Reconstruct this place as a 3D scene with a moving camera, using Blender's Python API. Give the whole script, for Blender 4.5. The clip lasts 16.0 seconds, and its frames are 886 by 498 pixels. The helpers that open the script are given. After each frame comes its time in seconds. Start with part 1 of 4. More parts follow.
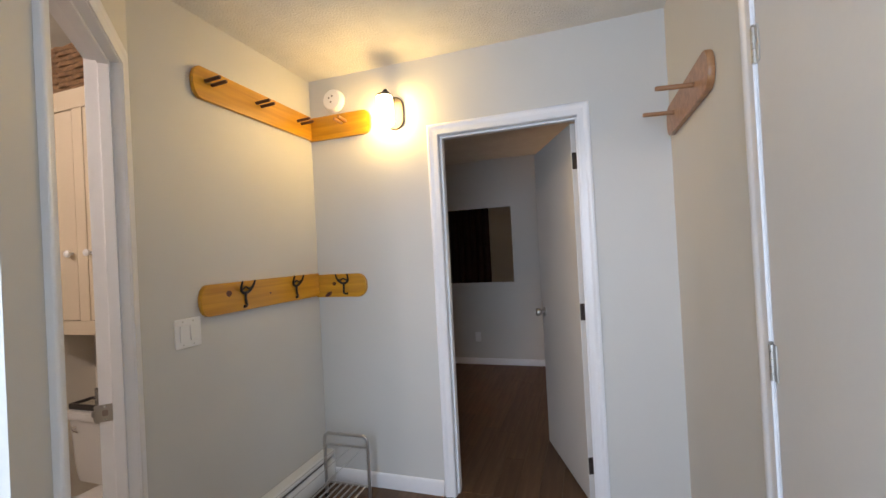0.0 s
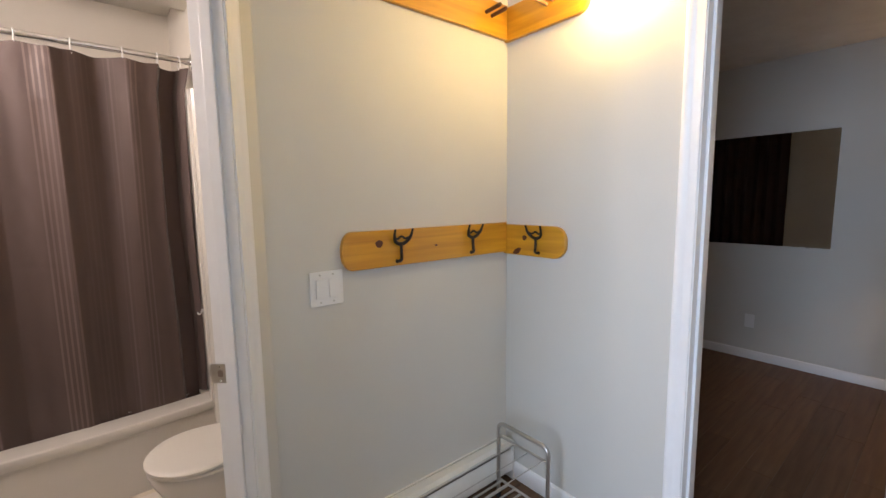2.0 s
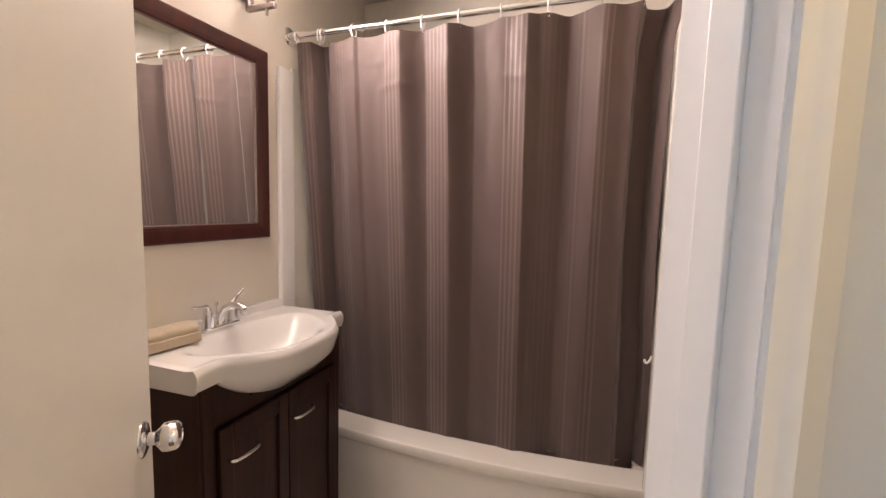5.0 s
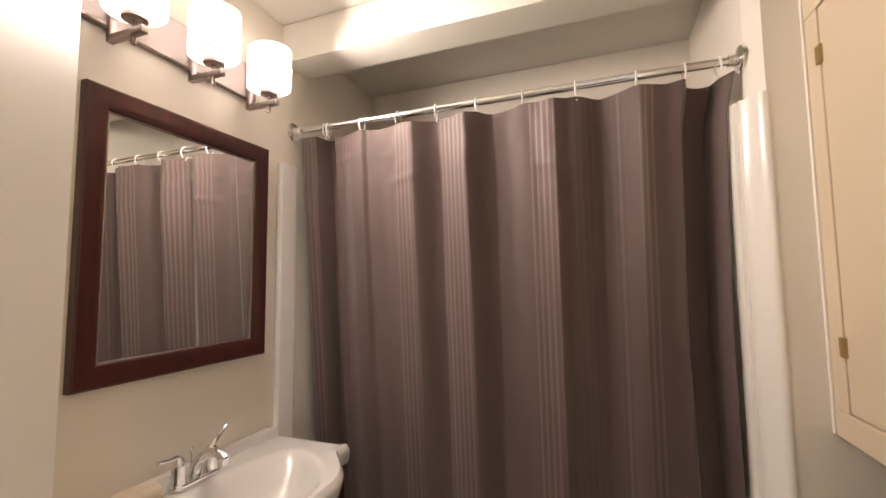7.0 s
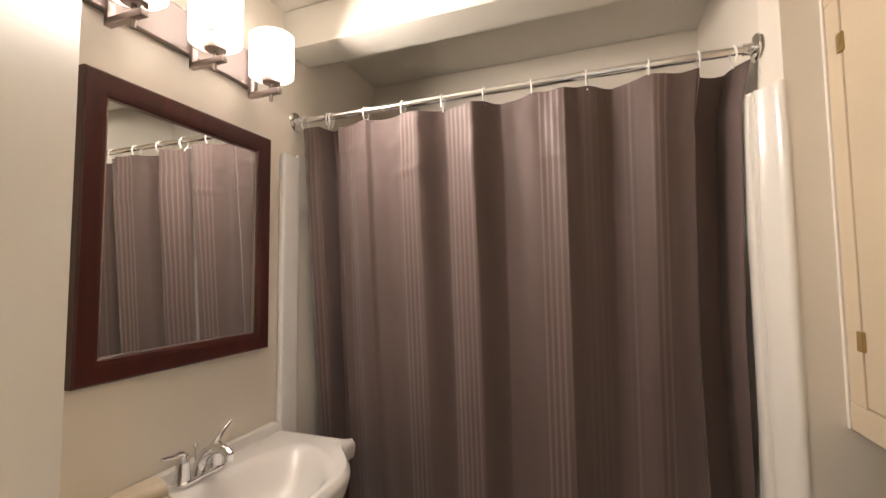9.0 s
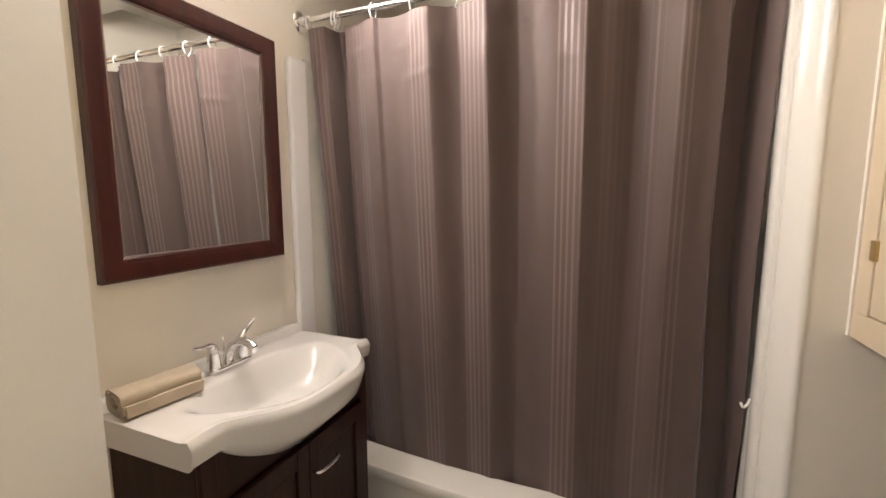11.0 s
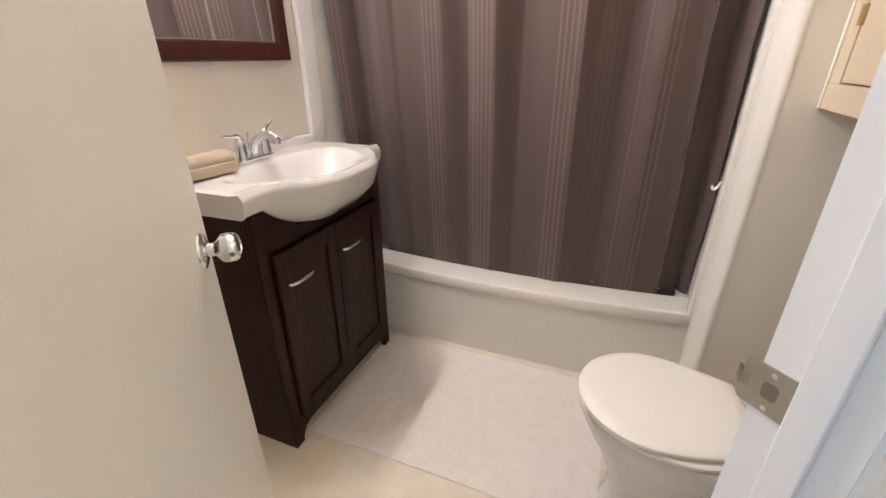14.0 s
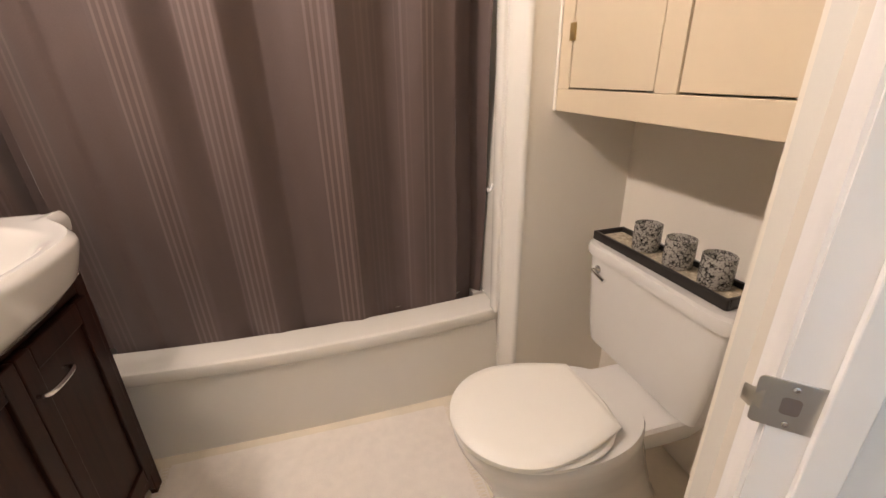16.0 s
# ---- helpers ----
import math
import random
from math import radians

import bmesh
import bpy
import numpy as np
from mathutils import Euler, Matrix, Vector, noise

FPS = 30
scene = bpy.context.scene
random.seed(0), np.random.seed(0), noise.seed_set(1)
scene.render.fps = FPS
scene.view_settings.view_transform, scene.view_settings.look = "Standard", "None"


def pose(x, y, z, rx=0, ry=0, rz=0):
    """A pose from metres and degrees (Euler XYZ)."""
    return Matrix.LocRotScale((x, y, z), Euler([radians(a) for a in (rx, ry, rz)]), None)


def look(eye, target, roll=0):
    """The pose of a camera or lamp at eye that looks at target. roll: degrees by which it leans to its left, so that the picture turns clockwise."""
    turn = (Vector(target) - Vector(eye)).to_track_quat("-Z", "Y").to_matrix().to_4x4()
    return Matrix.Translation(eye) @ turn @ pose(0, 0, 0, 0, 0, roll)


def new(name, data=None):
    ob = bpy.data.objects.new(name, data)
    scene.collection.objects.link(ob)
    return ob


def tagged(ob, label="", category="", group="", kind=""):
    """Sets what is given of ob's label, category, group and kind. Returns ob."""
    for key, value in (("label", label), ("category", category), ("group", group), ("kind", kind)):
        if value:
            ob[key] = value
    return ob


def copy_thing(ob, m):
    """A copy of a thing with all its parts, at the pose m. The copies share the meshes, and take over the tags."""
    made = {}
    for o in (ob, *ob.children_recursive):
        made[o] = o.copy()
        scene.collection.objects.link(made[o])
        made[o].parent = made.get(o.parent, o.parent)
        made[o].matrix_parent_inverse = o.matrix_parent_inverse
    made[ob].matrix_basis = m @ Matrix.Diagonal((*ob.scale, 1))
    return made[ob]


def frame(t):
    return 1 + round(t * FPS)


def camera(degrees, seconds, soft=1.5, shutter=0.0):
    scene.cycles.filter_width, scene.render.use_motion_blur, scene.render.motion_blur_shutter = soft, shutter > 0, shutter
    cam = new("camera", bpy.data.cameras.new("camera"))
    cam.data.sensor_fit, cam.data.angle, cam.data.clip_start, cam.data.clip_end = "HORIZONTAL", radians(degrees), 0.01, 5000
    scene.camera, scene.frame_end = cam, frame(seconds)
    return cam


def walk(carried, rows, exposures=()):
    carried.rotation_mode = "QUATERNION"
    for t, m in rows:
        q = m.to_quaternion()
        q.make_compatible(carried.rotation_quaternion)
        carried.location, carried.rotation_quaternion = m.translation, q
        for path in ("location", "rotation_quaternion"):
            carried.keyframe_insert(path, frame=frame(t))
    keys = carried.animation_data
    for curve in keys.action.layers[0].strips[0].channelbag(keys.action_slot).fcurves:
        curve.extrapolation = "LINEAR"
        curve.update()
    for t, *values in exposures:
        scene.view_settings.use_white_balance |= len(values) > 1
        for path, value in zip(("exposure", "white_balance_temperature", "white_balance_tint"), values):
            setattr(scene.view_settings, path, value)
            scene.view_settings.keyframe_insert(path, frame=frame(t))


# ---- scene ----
cam = camera(92.9, 16.0)
PATH = [
    (0, (0.355, 0.423, 1.377), (-0.276, 2.32, 1.393), -3.0),
    (0.5, (0.356, 0.504, 1.364), (-0.231, 2.415, 1.286), -2.2),
    (1, (0.248, 0.738, 1.358), (-0.481, 2.596, 1.222), -2.6),
    (1.5, (0.168, 0.939, 1.417), (-0.929, 2.596, 1.189), -2.2),
    (2, (0.15, 1.152, 1.399), (-1.387, 2.41, 1.166), -0.8),
    (2.5, (0.137, 1.308, 1.357), (-1.706, 2.041, 1.102), -0.8),
    (3, (-0.068, 1.32, 1.332), (-2.001, 1.787, 1.119), 0.5),
    (3.5, (-0.269, 1.303, 1.333), (-2.243, 1.515, 1.088), 0.5),
    (4, (-0.425, 1.296, 1.325), (-2.406, 1.149, 1.095), 1.2),
    (4.5, (-0.581, 1.311, 1.331), (-2.507, 0.829, 1.093), 1.8),
    (5, (-0.691, 1.311, 1.353), (-2.57, 0.651, 1.16), 1.5),
    (7.5, (-0.914, 1.152, 1.468), (-2.784, 0.467, 1.65), -0.9),
    (7.9, (-0.916, 1.145, 1.465), (-2.787, 0.457, 1.626), -0.9),
    (8, (-0.913, 1.144, 1.465), (-2.785, 0.457, 1.624), -0.8),
    (10.5, (-0.912, 1.136, 1.436), (-2.776, 0.418, 1.344), -0.1),
    (11, (-0.919, 1.165, 1.421), (-2.753, 0.406, 1.178), -0.1),
    (12.5, (-0.843, 1.228, 1.316), (-2.593, 0.439, 0.758), -0.4),
    (13, (-0.806, 1.240, 1.284), (-2.515, 0.443, 0.610), -0.6),
    (13.5, (-0.767, 1.217, 1.257), (-2.452, 0.474, 0.476), -0.5),
    (13.9, (-0.739, 1.206, 1.229), (-2.424, 0.507, 0.408), -0.4),
    (14.5, (-0.739, 1.191, 1.216), (-2.436, 0.582, 0.349), -0.4),
    (15, (-0.793, 1.135, 1.214), (-2.603, 0.768, 0.446), -0.2),
    (15.5, (-0.886, 1.057, 1.208), (-2.746, 1.191, 0.485), -0.2),
    (15.8, (-0.943, 1.022, 1.203), (-2.769, 1.425, 0.488), -0.9),
    (16, (-0.965, 0.99, 1.207), (-2.746, 1.473, 0.438), -1.3),
]
walk(cam, [(t, look(eye, target, roll)) for t, eye, target, roll in PATH],
     exposures=[(0, 0.05, 6450, 18), (1, 0.15, 6250, 16), (2, 0.4, 6250, 17), (2.5, 0.5, 6050, 16), (3.5, 0.8, 5800, 15), (5, 0.75, 6350, 20), (7.5, 0.38, 6450, 14), (10.5, 0.62, 6150, 10), (11.5, 0.88, 5950, 9), (13, 1.08, 5800, 11), (14.5, 1.12, 5700, 13), (16, 1.0, 6450, 15)])

# ---------------------------------------------------------------- light
world = bpy.data.worlds.new("world")
scene.world = world
world.use_nodes = True
wn = world.node_tree.nodes
wn["Background"].inputs["Strength"].default_value = 0.12
sky = wn.new("ShaderNodeTexSky")
sky.sky_type, sky.sun_disc, sky.sun_elevation, sky.sun_rotation = "NISHITA", False, radians(35), radians(150)
world.node_tree.links.new(sky.outputs["Color"], wn["Background"].inputs["Color"])


def area_lamp(name, m, sx, sy, watts, colour):
    data = bpy.data.lights.new(name, "AREA")
    data.shape, data.size, data.size_y, data.energy, data.color = "RECTANGLE", sx, sy, watts, colour
    ob = new(name, data)
    ob.matrix_basis = m
    return ob


def bulb(name, place, watts, colour, radius):
    data = bpy.data.lights.new(name, "POINT")
    data.energy, data.color, data.shadow_soft_size = watts, colour, radius
    ob = new(name, data)
    ob.location = place
    return ob


WARM = (1.0, 0.69, 0.23)
BULB = (1.0, 0.86, 0.74)
# daylight from behind, set just inside an assumed window out of view
area_lamp("daylight_lamp", look((0.20, -1.02, 1.45), (-0.7, 2.0, 1.15)), 1.1, 1.3, 55, (0.62, 0.80, 1.0))
# flat panels before the shades, added to throw their glow into the room
for bx in (-2.005, -1.785, -1.56):
    area_lamp("vanity_glow_panel", look((bx, 0.207, 2.195), (bx, 1.2, 1.85)), 0.075, 0.105, 10.8, BULB)
bulb("bedroom_lamp_bulb", (0.72, 5.0, 1.33), 9, (1.0, 0.66, 0.36), 0.04)


# ---------------------------------------------------------------- materials
def material(name, colour, rough=0.5, metal=0.0, vary=0.06, scale=4.0, fine=60.0, bump=0.1, dist=0.002, stretch=(1, 1, 1), coat=0.0, spec=0.5):
    """A painted or plain surface: broad blotches, fine grain and relief in object space."""
    mat = bpy.data.materials.new(name)
    mat.use_nodes = True
    nt = mat.node_tree
    b = nt.nodes["Principled BSDF"]
    b.inputs["Metallic"].default_value = metal
    b.inputs["Coat Weight"].default_value = coat
    b.inputs["Specular IOR Level"].default_value = spec
    co = nt.nodes.new("ShaderNodeTexCoord")
    mp = nt.nodes.new("ShaderNodeMapping")
    mp.inputs["Scale"].default_value = stretch
    nt.links.new(co.outputs["Object"], mp.inputs["Vector"])
    broad = nt.nodes.new("ShaderNodeTexNoise")
    broad.inputs["Scale"].default_value, broad.inputs["Detail"].default_value = scale, 4
    small = nt.nodes.new("ShaderNodeTexNoise")
    small.inputs["Scale"].default_value, small.inputs["Detail"].default_value = fine, 3
    nt.links.new(mp.outputs[0], broad.inputs["Vector"])
    nt.links.new(mp.outputs[0], small.inputs["Vector"])
    mix = nt.nodes.new("ShaderNodeMath")
    mix.operation = "MULTIPLY_ADD"
    mix.inputs[1].default_value = 0.35
    nt.links.new(small.outputs["Fac"], mix.inputs[0])
    nt.links.new(broad.outputs["Fac"], mix.inputs[2])
    ramp = nt.nodes.new("ShaderNodeValToRGB")
    ramp.color_ramp.elements[0].position, ramp.color_ramp.elements[1].position = 0.4, 0.95
    ramp.color_ramp.elements[0].color = (*[c * (1 - vary) for c in colour], 1)
    ramp.color_ramp.elements[1].color = (*[min(1, c * (1 + vary)) for c in colour], 1)
    nt.links.new(mix.outputs[0], ramp.inputs["Fac"])
    nt.links.new(ramp.outputs["Color"], b.inputs["Base Color"])
    rr = nt.nodes.new("ShaderNodeMapRange")
    rr.inputs["To Min"].default_value, rr.inputs["To Max"].default_value = max(0.02, rough - 0.07), min(1, rough + 0.07)
    nt.links.new(broad.outputs["Fac"], rr.inputs["Value"])
    nt.links.new(rr.outputs[0], b.inputs["Roughness"])
    if bump:
        bp = nt.nodes.new("ShaderNodeBump")
        bp.inputs["Strength"].default_value, bp.inputs["Distance"].default_value = bump, dist
        nt.links.new(small.outputs["Fac"], bp.inputs["Height"])
        nt.links.new(bp.outputs[0], b.inputs["Normal"])
    return mat


def wood(name, dark, light, rough=0.4, axis=1, rings=5.0, coat=0.0, random_tone=0.0):
    """Long grain along one axis, with bands and pores."""
    mat = material(name, light, rough, coat=coat, bump=0.0)
    nt = mat.node_tree
    b = nt.nodes["Principled BSDF"]
    co = nt.nodes.new("ShaderNodeTexCoord")
    mp = nt.nodes.new("ShaderNodeMapping")
    st = [14.0, 14.0, 14.0]
    st[axis] = 0.9
    mp.inputs["Scale"].default_value = st
    nt.links.new(co.outputs["Object"], mp.inputs["Vector"])
    no = nt.nodes.new("ShaderNodeTexNoise")
    no.inputs["Scale"].default_value, no.inputs["Detail"].default_value, no.inputs["Distortion"].default_value = rings * 0.5, 6, 0.6
    nt.links.new(mp.outputs[0], no.inputs["Vector"])
    ramp = nt.nodes.new("ShaderNodeValToRGB")
    ramp.color_ramp.elements[0].position, ramp.color_ramp.elements[1].position = 0.3, 0.7
    ramp.color_ramp.elements[0].color, ramp.color_ramp.elements[1].color = (*dark, 1), (*light, 1)
    nt.links.new(no.outputs["Fac"], ramp.inputs["Fac"])
    last = ramp.outputs["Color"]
    if random_tone:
        info = nt.nodes.new("ShaderNodeObjectInfo")
        mr = nt.nodes.new("ShaderNodeMapRange")
        mr.inputs["To Min"].default_value, mr.inputs["To Max"].default_value = 1 - random_tone, 1 + random_tone
        nt.links.new(info.outputs["Random"], mr.inputs["Value"])
        hs = nt.nodes.new("ShaderNodeHueSaturation")
        nt.links.new(mr.outputs[0], hs.inputs["Value"])
        nt.links.new(last, hs.inputs["Color"])
        last = hs.outputs["Color"]
    nt.links.new(last, b.inputs["Base Color"])
    bp = nt.nodes.new("ShaderNodeBump")
    bp.inputs["Strength"].default_value, bp.inputs["Distance"].default_value = 0.15, 0.001
    nt.links.new(no.outputs["Fac"], bp.inputs["Height"])
    nt.links.new(bp.outputs[0], b.inputs["Normal"])
    return mat


def glow(name, colour, strength):
    mat = bpy.data.materials.new(name)
    mat.use_nodes = True
    b = mat.node_tree.nodes["Principled BSDF"]
    b.inputs["Base Color"].default_value = (0.85, 0.83, 0.8, 1)
    b.inputs["Roughness"].default_value = 0.35
    b.inputs["Emission Color"].default_value = (*colour, 1)
    b.inputs["Emission Strength"].default_value = strength
    return mat


def curtain_cloth(name, dark, light):
    """Woven cloth with groups of satin stripes along its drop, laid out by the width coordinate of the cloth."""
    mat = bpy.data.materials.new(name)
    mat.use_nodes = True
    nt = mat.node_tree
    b = nt.nodes["Principled BSDF"]
    b.inputs["Roughness"].default_value = 0.5
    b.inputs["Sheen Weight"].default_value = 0.25
    uv = nt.nodes.new("ShaderNodeTexCoord")
    sep = nt.nodes.new("ShaderNodeSeparateXYZ")
    nt.links.new(uv.outputs["UV"], sep.inputs[0])

    # widths of the striped bands along the cloth: (from, to, strength)
    group = nt.nodes.new("ShaderNodeValToRGB")
    stops = [(0.0, 0.0)]
    for a, b2, v in ((0.015, 0.05, 0.5), (0.115, 0.15, 0.35), (0.275, 0.335, 0.7), (0.40, 0.47, 0.9), (0.61, 0.68, 1.0), (0.70, 0.75, 0.18), (0.785, 0.81, 0.6), (0.835, 0.87, 0.6)):
        stops += [(a, 0.0), (a + 0.004, v), (b2 - 0.004, v), (b2, 0.0)]
    while len(group.color_ramp.elements) < len(stops) - 1:
        group.color_ramp.elements.new(0.5)
    for e, (at, v) in zip(group.color_ramp.elements, stops[1:]):
        e.position, e.color = at, (v, v, v, 1)
    nt.links.new(sep.outputs["X"], group.inputs["Fac"])
    wave = nt.nodes.new("ShaderNodeMath")
    wave.operation, wave.inputs[1].default_value = "MULTIPLY", 2 * math.pi * 78
    nt.links.new(sep.outputs["X"], wave.inputs[0])
    sine = nt.nodes.new("ShaderNodeMath")
    sine.operation = "SINE"
    nt.links.new(wave.outputs[0], sine.inputs[0])
    lines = nt.nodes.new("ShaderNodeMapRange")
    lines.inputs["From Min"].default_value, lines.inputs["From Max"].default_value = 0.1, 0.7
    nt.links.new(sine.outputs[0], lines.inputs["Value"])
    both = nt.nodes.new("ShaderNodeMath")
    both.operation = "MULTIPLY"
    nt.links.new(group.outputs[0], both.inputs[0])
    nt.links.new(lines.outputs[0], both.inputs[1])
    cloth = nt.nodes.new("ShaderNodeTexNoise")
    cloth.inputs["Scale"].default_value, cloth.inputs["Detail"].default_value = 260, 2
    nt.links.new(uv.outputs["Object"], cloth.inputs["Vector"])
    soft = nt.nodes.new("ShaderNodeMath")
    soft.operation, soft.inputs[1].default_value = "MULTIPLY_ADD", 0.25
    nt.links.new(cloth.outputs["Fac"], soft.inputs[0])
    nt.links.new(both.outputs[0], soft.inputs[2])
    ramp = nt.nodes.new("ShaderNodeValToRGB")
    ramp.color_ramp.elements[0].position, ramp.color_ramp.elements[1].position = 0.05, 1.1 / 1.2
    ramp.color_ramp.elements[0].color, ramp.color_ramp.elements[1].color = (*dark, 1), (*light, 1)
    nt.links.new(soft.outputs[0], ramp.inputs["Fac"])
    nt.links.new(ramp.outputs["Color"], b.inputs["Base Color"])
    rough = nt.nodes.new("ShaderNodeMapRange")
    rough.inputs["To Min"].default_value, rough.inputs["To Max"].default_value = 0.72, 0.45
    nt.links.new(both.outputs[0], rough.inputs["Value"])
    nt.links.new(rough.outputs[0], b.inputs["Roughness"])
    bp = nt.nodes.new("ShaderNodeBump")
    bp.inputs["Strength"].default_value, bp.inputs["Distance"].default_value = 0.25, 0.001
    nt.links.new(cloth.outputs["Fac"], bp.inputs["Height"])
    nt.links.new(bp.outputs[0], b.inputs["Normal"])
    return mat


PAINT = material("hall_wall_paint", (0.63, 0.61, 0.565), 0.55, vary=0.03, scale=2, fine=220, bump=0.12, dist=0.001)
BATH_PAINT = material("bathroom_wall_paint", (0.72, 0.67, 0.59), 0.5, vary=0.03, scale=2, fine=220, bump=0.12, dist=0.001)
CEIL = material("textured_ceiling", (0.72, 0.70, 0.66), 0.9, vary=0.06, scale=8, fine=110, bump=0.9, dist=0.008)
BATH_CEIL = material("bathroom_ceiling_paint", (0.72, 0.69, 0.62), 0.6, vary=0.03, scale=3, fine=150, bump=0.15)
TRIM = material("white_gloss_trim", (0.82, 0.81, 0.81), 0.3, vary=0.03, scale=3, fine=40, bump=0.06)
DOORWHITE = material("cream_door_paint", (0.76, 0.74, 0.69), 0.4, vary=0.02, scale=2, fine=60, bump=0.05)
GREYDOOR = material("white_door_paint", (0.68, 0.645, 0.60), 0.4, vary=0.03, scale=2, fine=60, bump=0.05)
BEIGE = material("beige_cabinet_paint", (0.60, 0.50, 0.36), 0.42, vary=0.03, scale=3, fine=50, bump=0.08)
PORCELAIN = material("white_porcelain", (0.64, 0.62, 0.59), 0.14, vary=0.015, scale=3, fine=20, bump=0.0, coat=0.4)
ACRYLIC = material("white_acrylic", (0.74, 0.71, 0.655), 0.22, vary=0.02, scale=3, fine=20, bump=0.0, coat=0.2)
SEATPL = material("toilet_seat_plastic", (0.78, 0.75, 0.69), 0.42, vary=0.015, scale=3, fine=20, bump=0.0)
CHROME = material("chrome", (0.80, 0.80, 0.80), 0.12, 1.0, vary=0.03, fine=30, bump=0.0)
SATIN = material("satin_nickel", (0.55, 0.53, 0.50), 0.33, 1.0, vary=0.06, fine=120, bump=0.05)
BRONZE = material("oil_rubbed_bronze", (0.08, 0.065, 0.06), 0.4, 0.7, vary=0.15, fine=120, bump=0.1)
NICKEL = material("brushed_nickel", (0.36, 0.31, 0.29), 0.35, 1.0, vary=0.06, fine=90, bump=0.05)
BRASS = material("aged_brass", (0.45, 0.33, 0.15), 0.35, 0.9, vary=0.12, fine=80, bump=0.1)
IRON = material("dark_wrought_iron", (0.035, 0.025, 0.02), 0.5, 0.5, vary=0.3, fine=90, bump=0.3)
PLASTIC = material("white_plastic", (0.82, 0.81, 0.80), 0.35, vary=0.015, fine=40, bump=0.0)
DARKPL = material("black_rubber", (0.02, 0.02, 0.02), 0.6, vary=0.1)
ENAMEL = material("heater_enamel", (0.74, 0.73, 0.69), 0.3, vary=0.05, scale=6, fine=50, bump=0.05)
PINE = wood("varnished_pine", (0.47, 0.20, 0.010), (0.70, 0.35, 0.018), 0.3, 1, 4.0, coat=0.35)
PINE_X = wood("varnished_pine_cross", (0.47, 0.20, 0.010), (0.70, 0.35, 0.018), 0.3, 0, 4.0, coat=0.35)
OAKPEG = wood("reddish_oak", (0.30, 0.13, 0.05), (0.46, 0.23, 0.10), 0.4, 1, 5.0, coat=0.2)
DARKPEG = wood("dark_stained_peg", (0.055, 0.018, 0.008), (0.13, 0.045, 0.018), 0.4, 1, 5.0)
KNOT = material("pine_knot", (0.10, 0.028, 0.012), 0.4, vary=0.4, scale=40, fine=120)
ESPRESSO = wood("espresso_wood", (0.014, 0.0042, 0.0025), (0.033, 0.0105, 0.0065), 0.42, 2, 6.0)
ESPRESSO.node_tree.nodes["Principled BSDF"].inputs["Specular IOR Level"].default_value = 0.2
CHERRY = wood("dark_cherry", (0.032, 0.0060, 0.0040), (0.060, 0.0112, 0.0072), 0.3, 2, 5.0, coat=0.3)
PLANK = wood("brown_laminate", (0.085, 0.043, 0.020), (0.14, 0.076, 0.037), 0.5, 1, 5.0, random_tone=0.15)
VINYL = material("cream_vinyl_floor", (0.72, 0.64, 0.52), 0.35, vary=0.08, scale=9, fine=40, bump=0.08)
RUG = material("white_cotton_rug", (0.80, 0.74, 0.68), 0.95, vary=0.05, scale=30, fine=320, bump=0.8, dist=0.004)
TOWEL = material("tan_towel", (0.50, 0.42, 0.315), 0.95, vary=0.1, scale=30, fine=400, bump=0.9, dist=0.003)
CURTAIN = curtain_cloth("striped_shower_cloth", (0.093, 0.0605, 0.0535), (0.158, 0.108, 0.097))
DRAPE = material("dark_brown_drape", (0.045, 0.022, 0.018), 0.8, vary=0.2, scale=6, fine=200, bump=0.3)
WICKER = material("dark_wicker", (0.20, 0.11, 0.05), 0.6, vary=0.5, scale=30, fine=90, bump=0.6, dist=0.004)
TRAY = material("black_lacquer_tray", (0.018, 0.015, 0.013), 0.35, vary=0.2, fine=60)
PEBBLE = material("sand_and_pebbles", (0.46, 0.40, 0.30), 0.8, vary=0.45, scale=60, fine=160, bump=0.8, dist=0.004)
SHADEGLASS = glow("frosted_shade", BULB, 1.75)
SCONCEGLASS = glow("sconce_glass", WARM, 62.0)
LAMPSHADE = glow("bedroom_lampshade", (1.0, 0.62, 0.32), 1.2)

MIRROR = bpy.data.materials.new("mirror_glass")
MIRROR.use_nodes = True
mb = MIRROR.node_tree.nodes["Principled BSDF"]
mb.inputs["Base Color"].default_value = (0.80, 0.82, 0.80, 1)
mb.inputs["Metallic"].default_value, mb.inputs["Roughness"].default_value = 1.0, 0.01


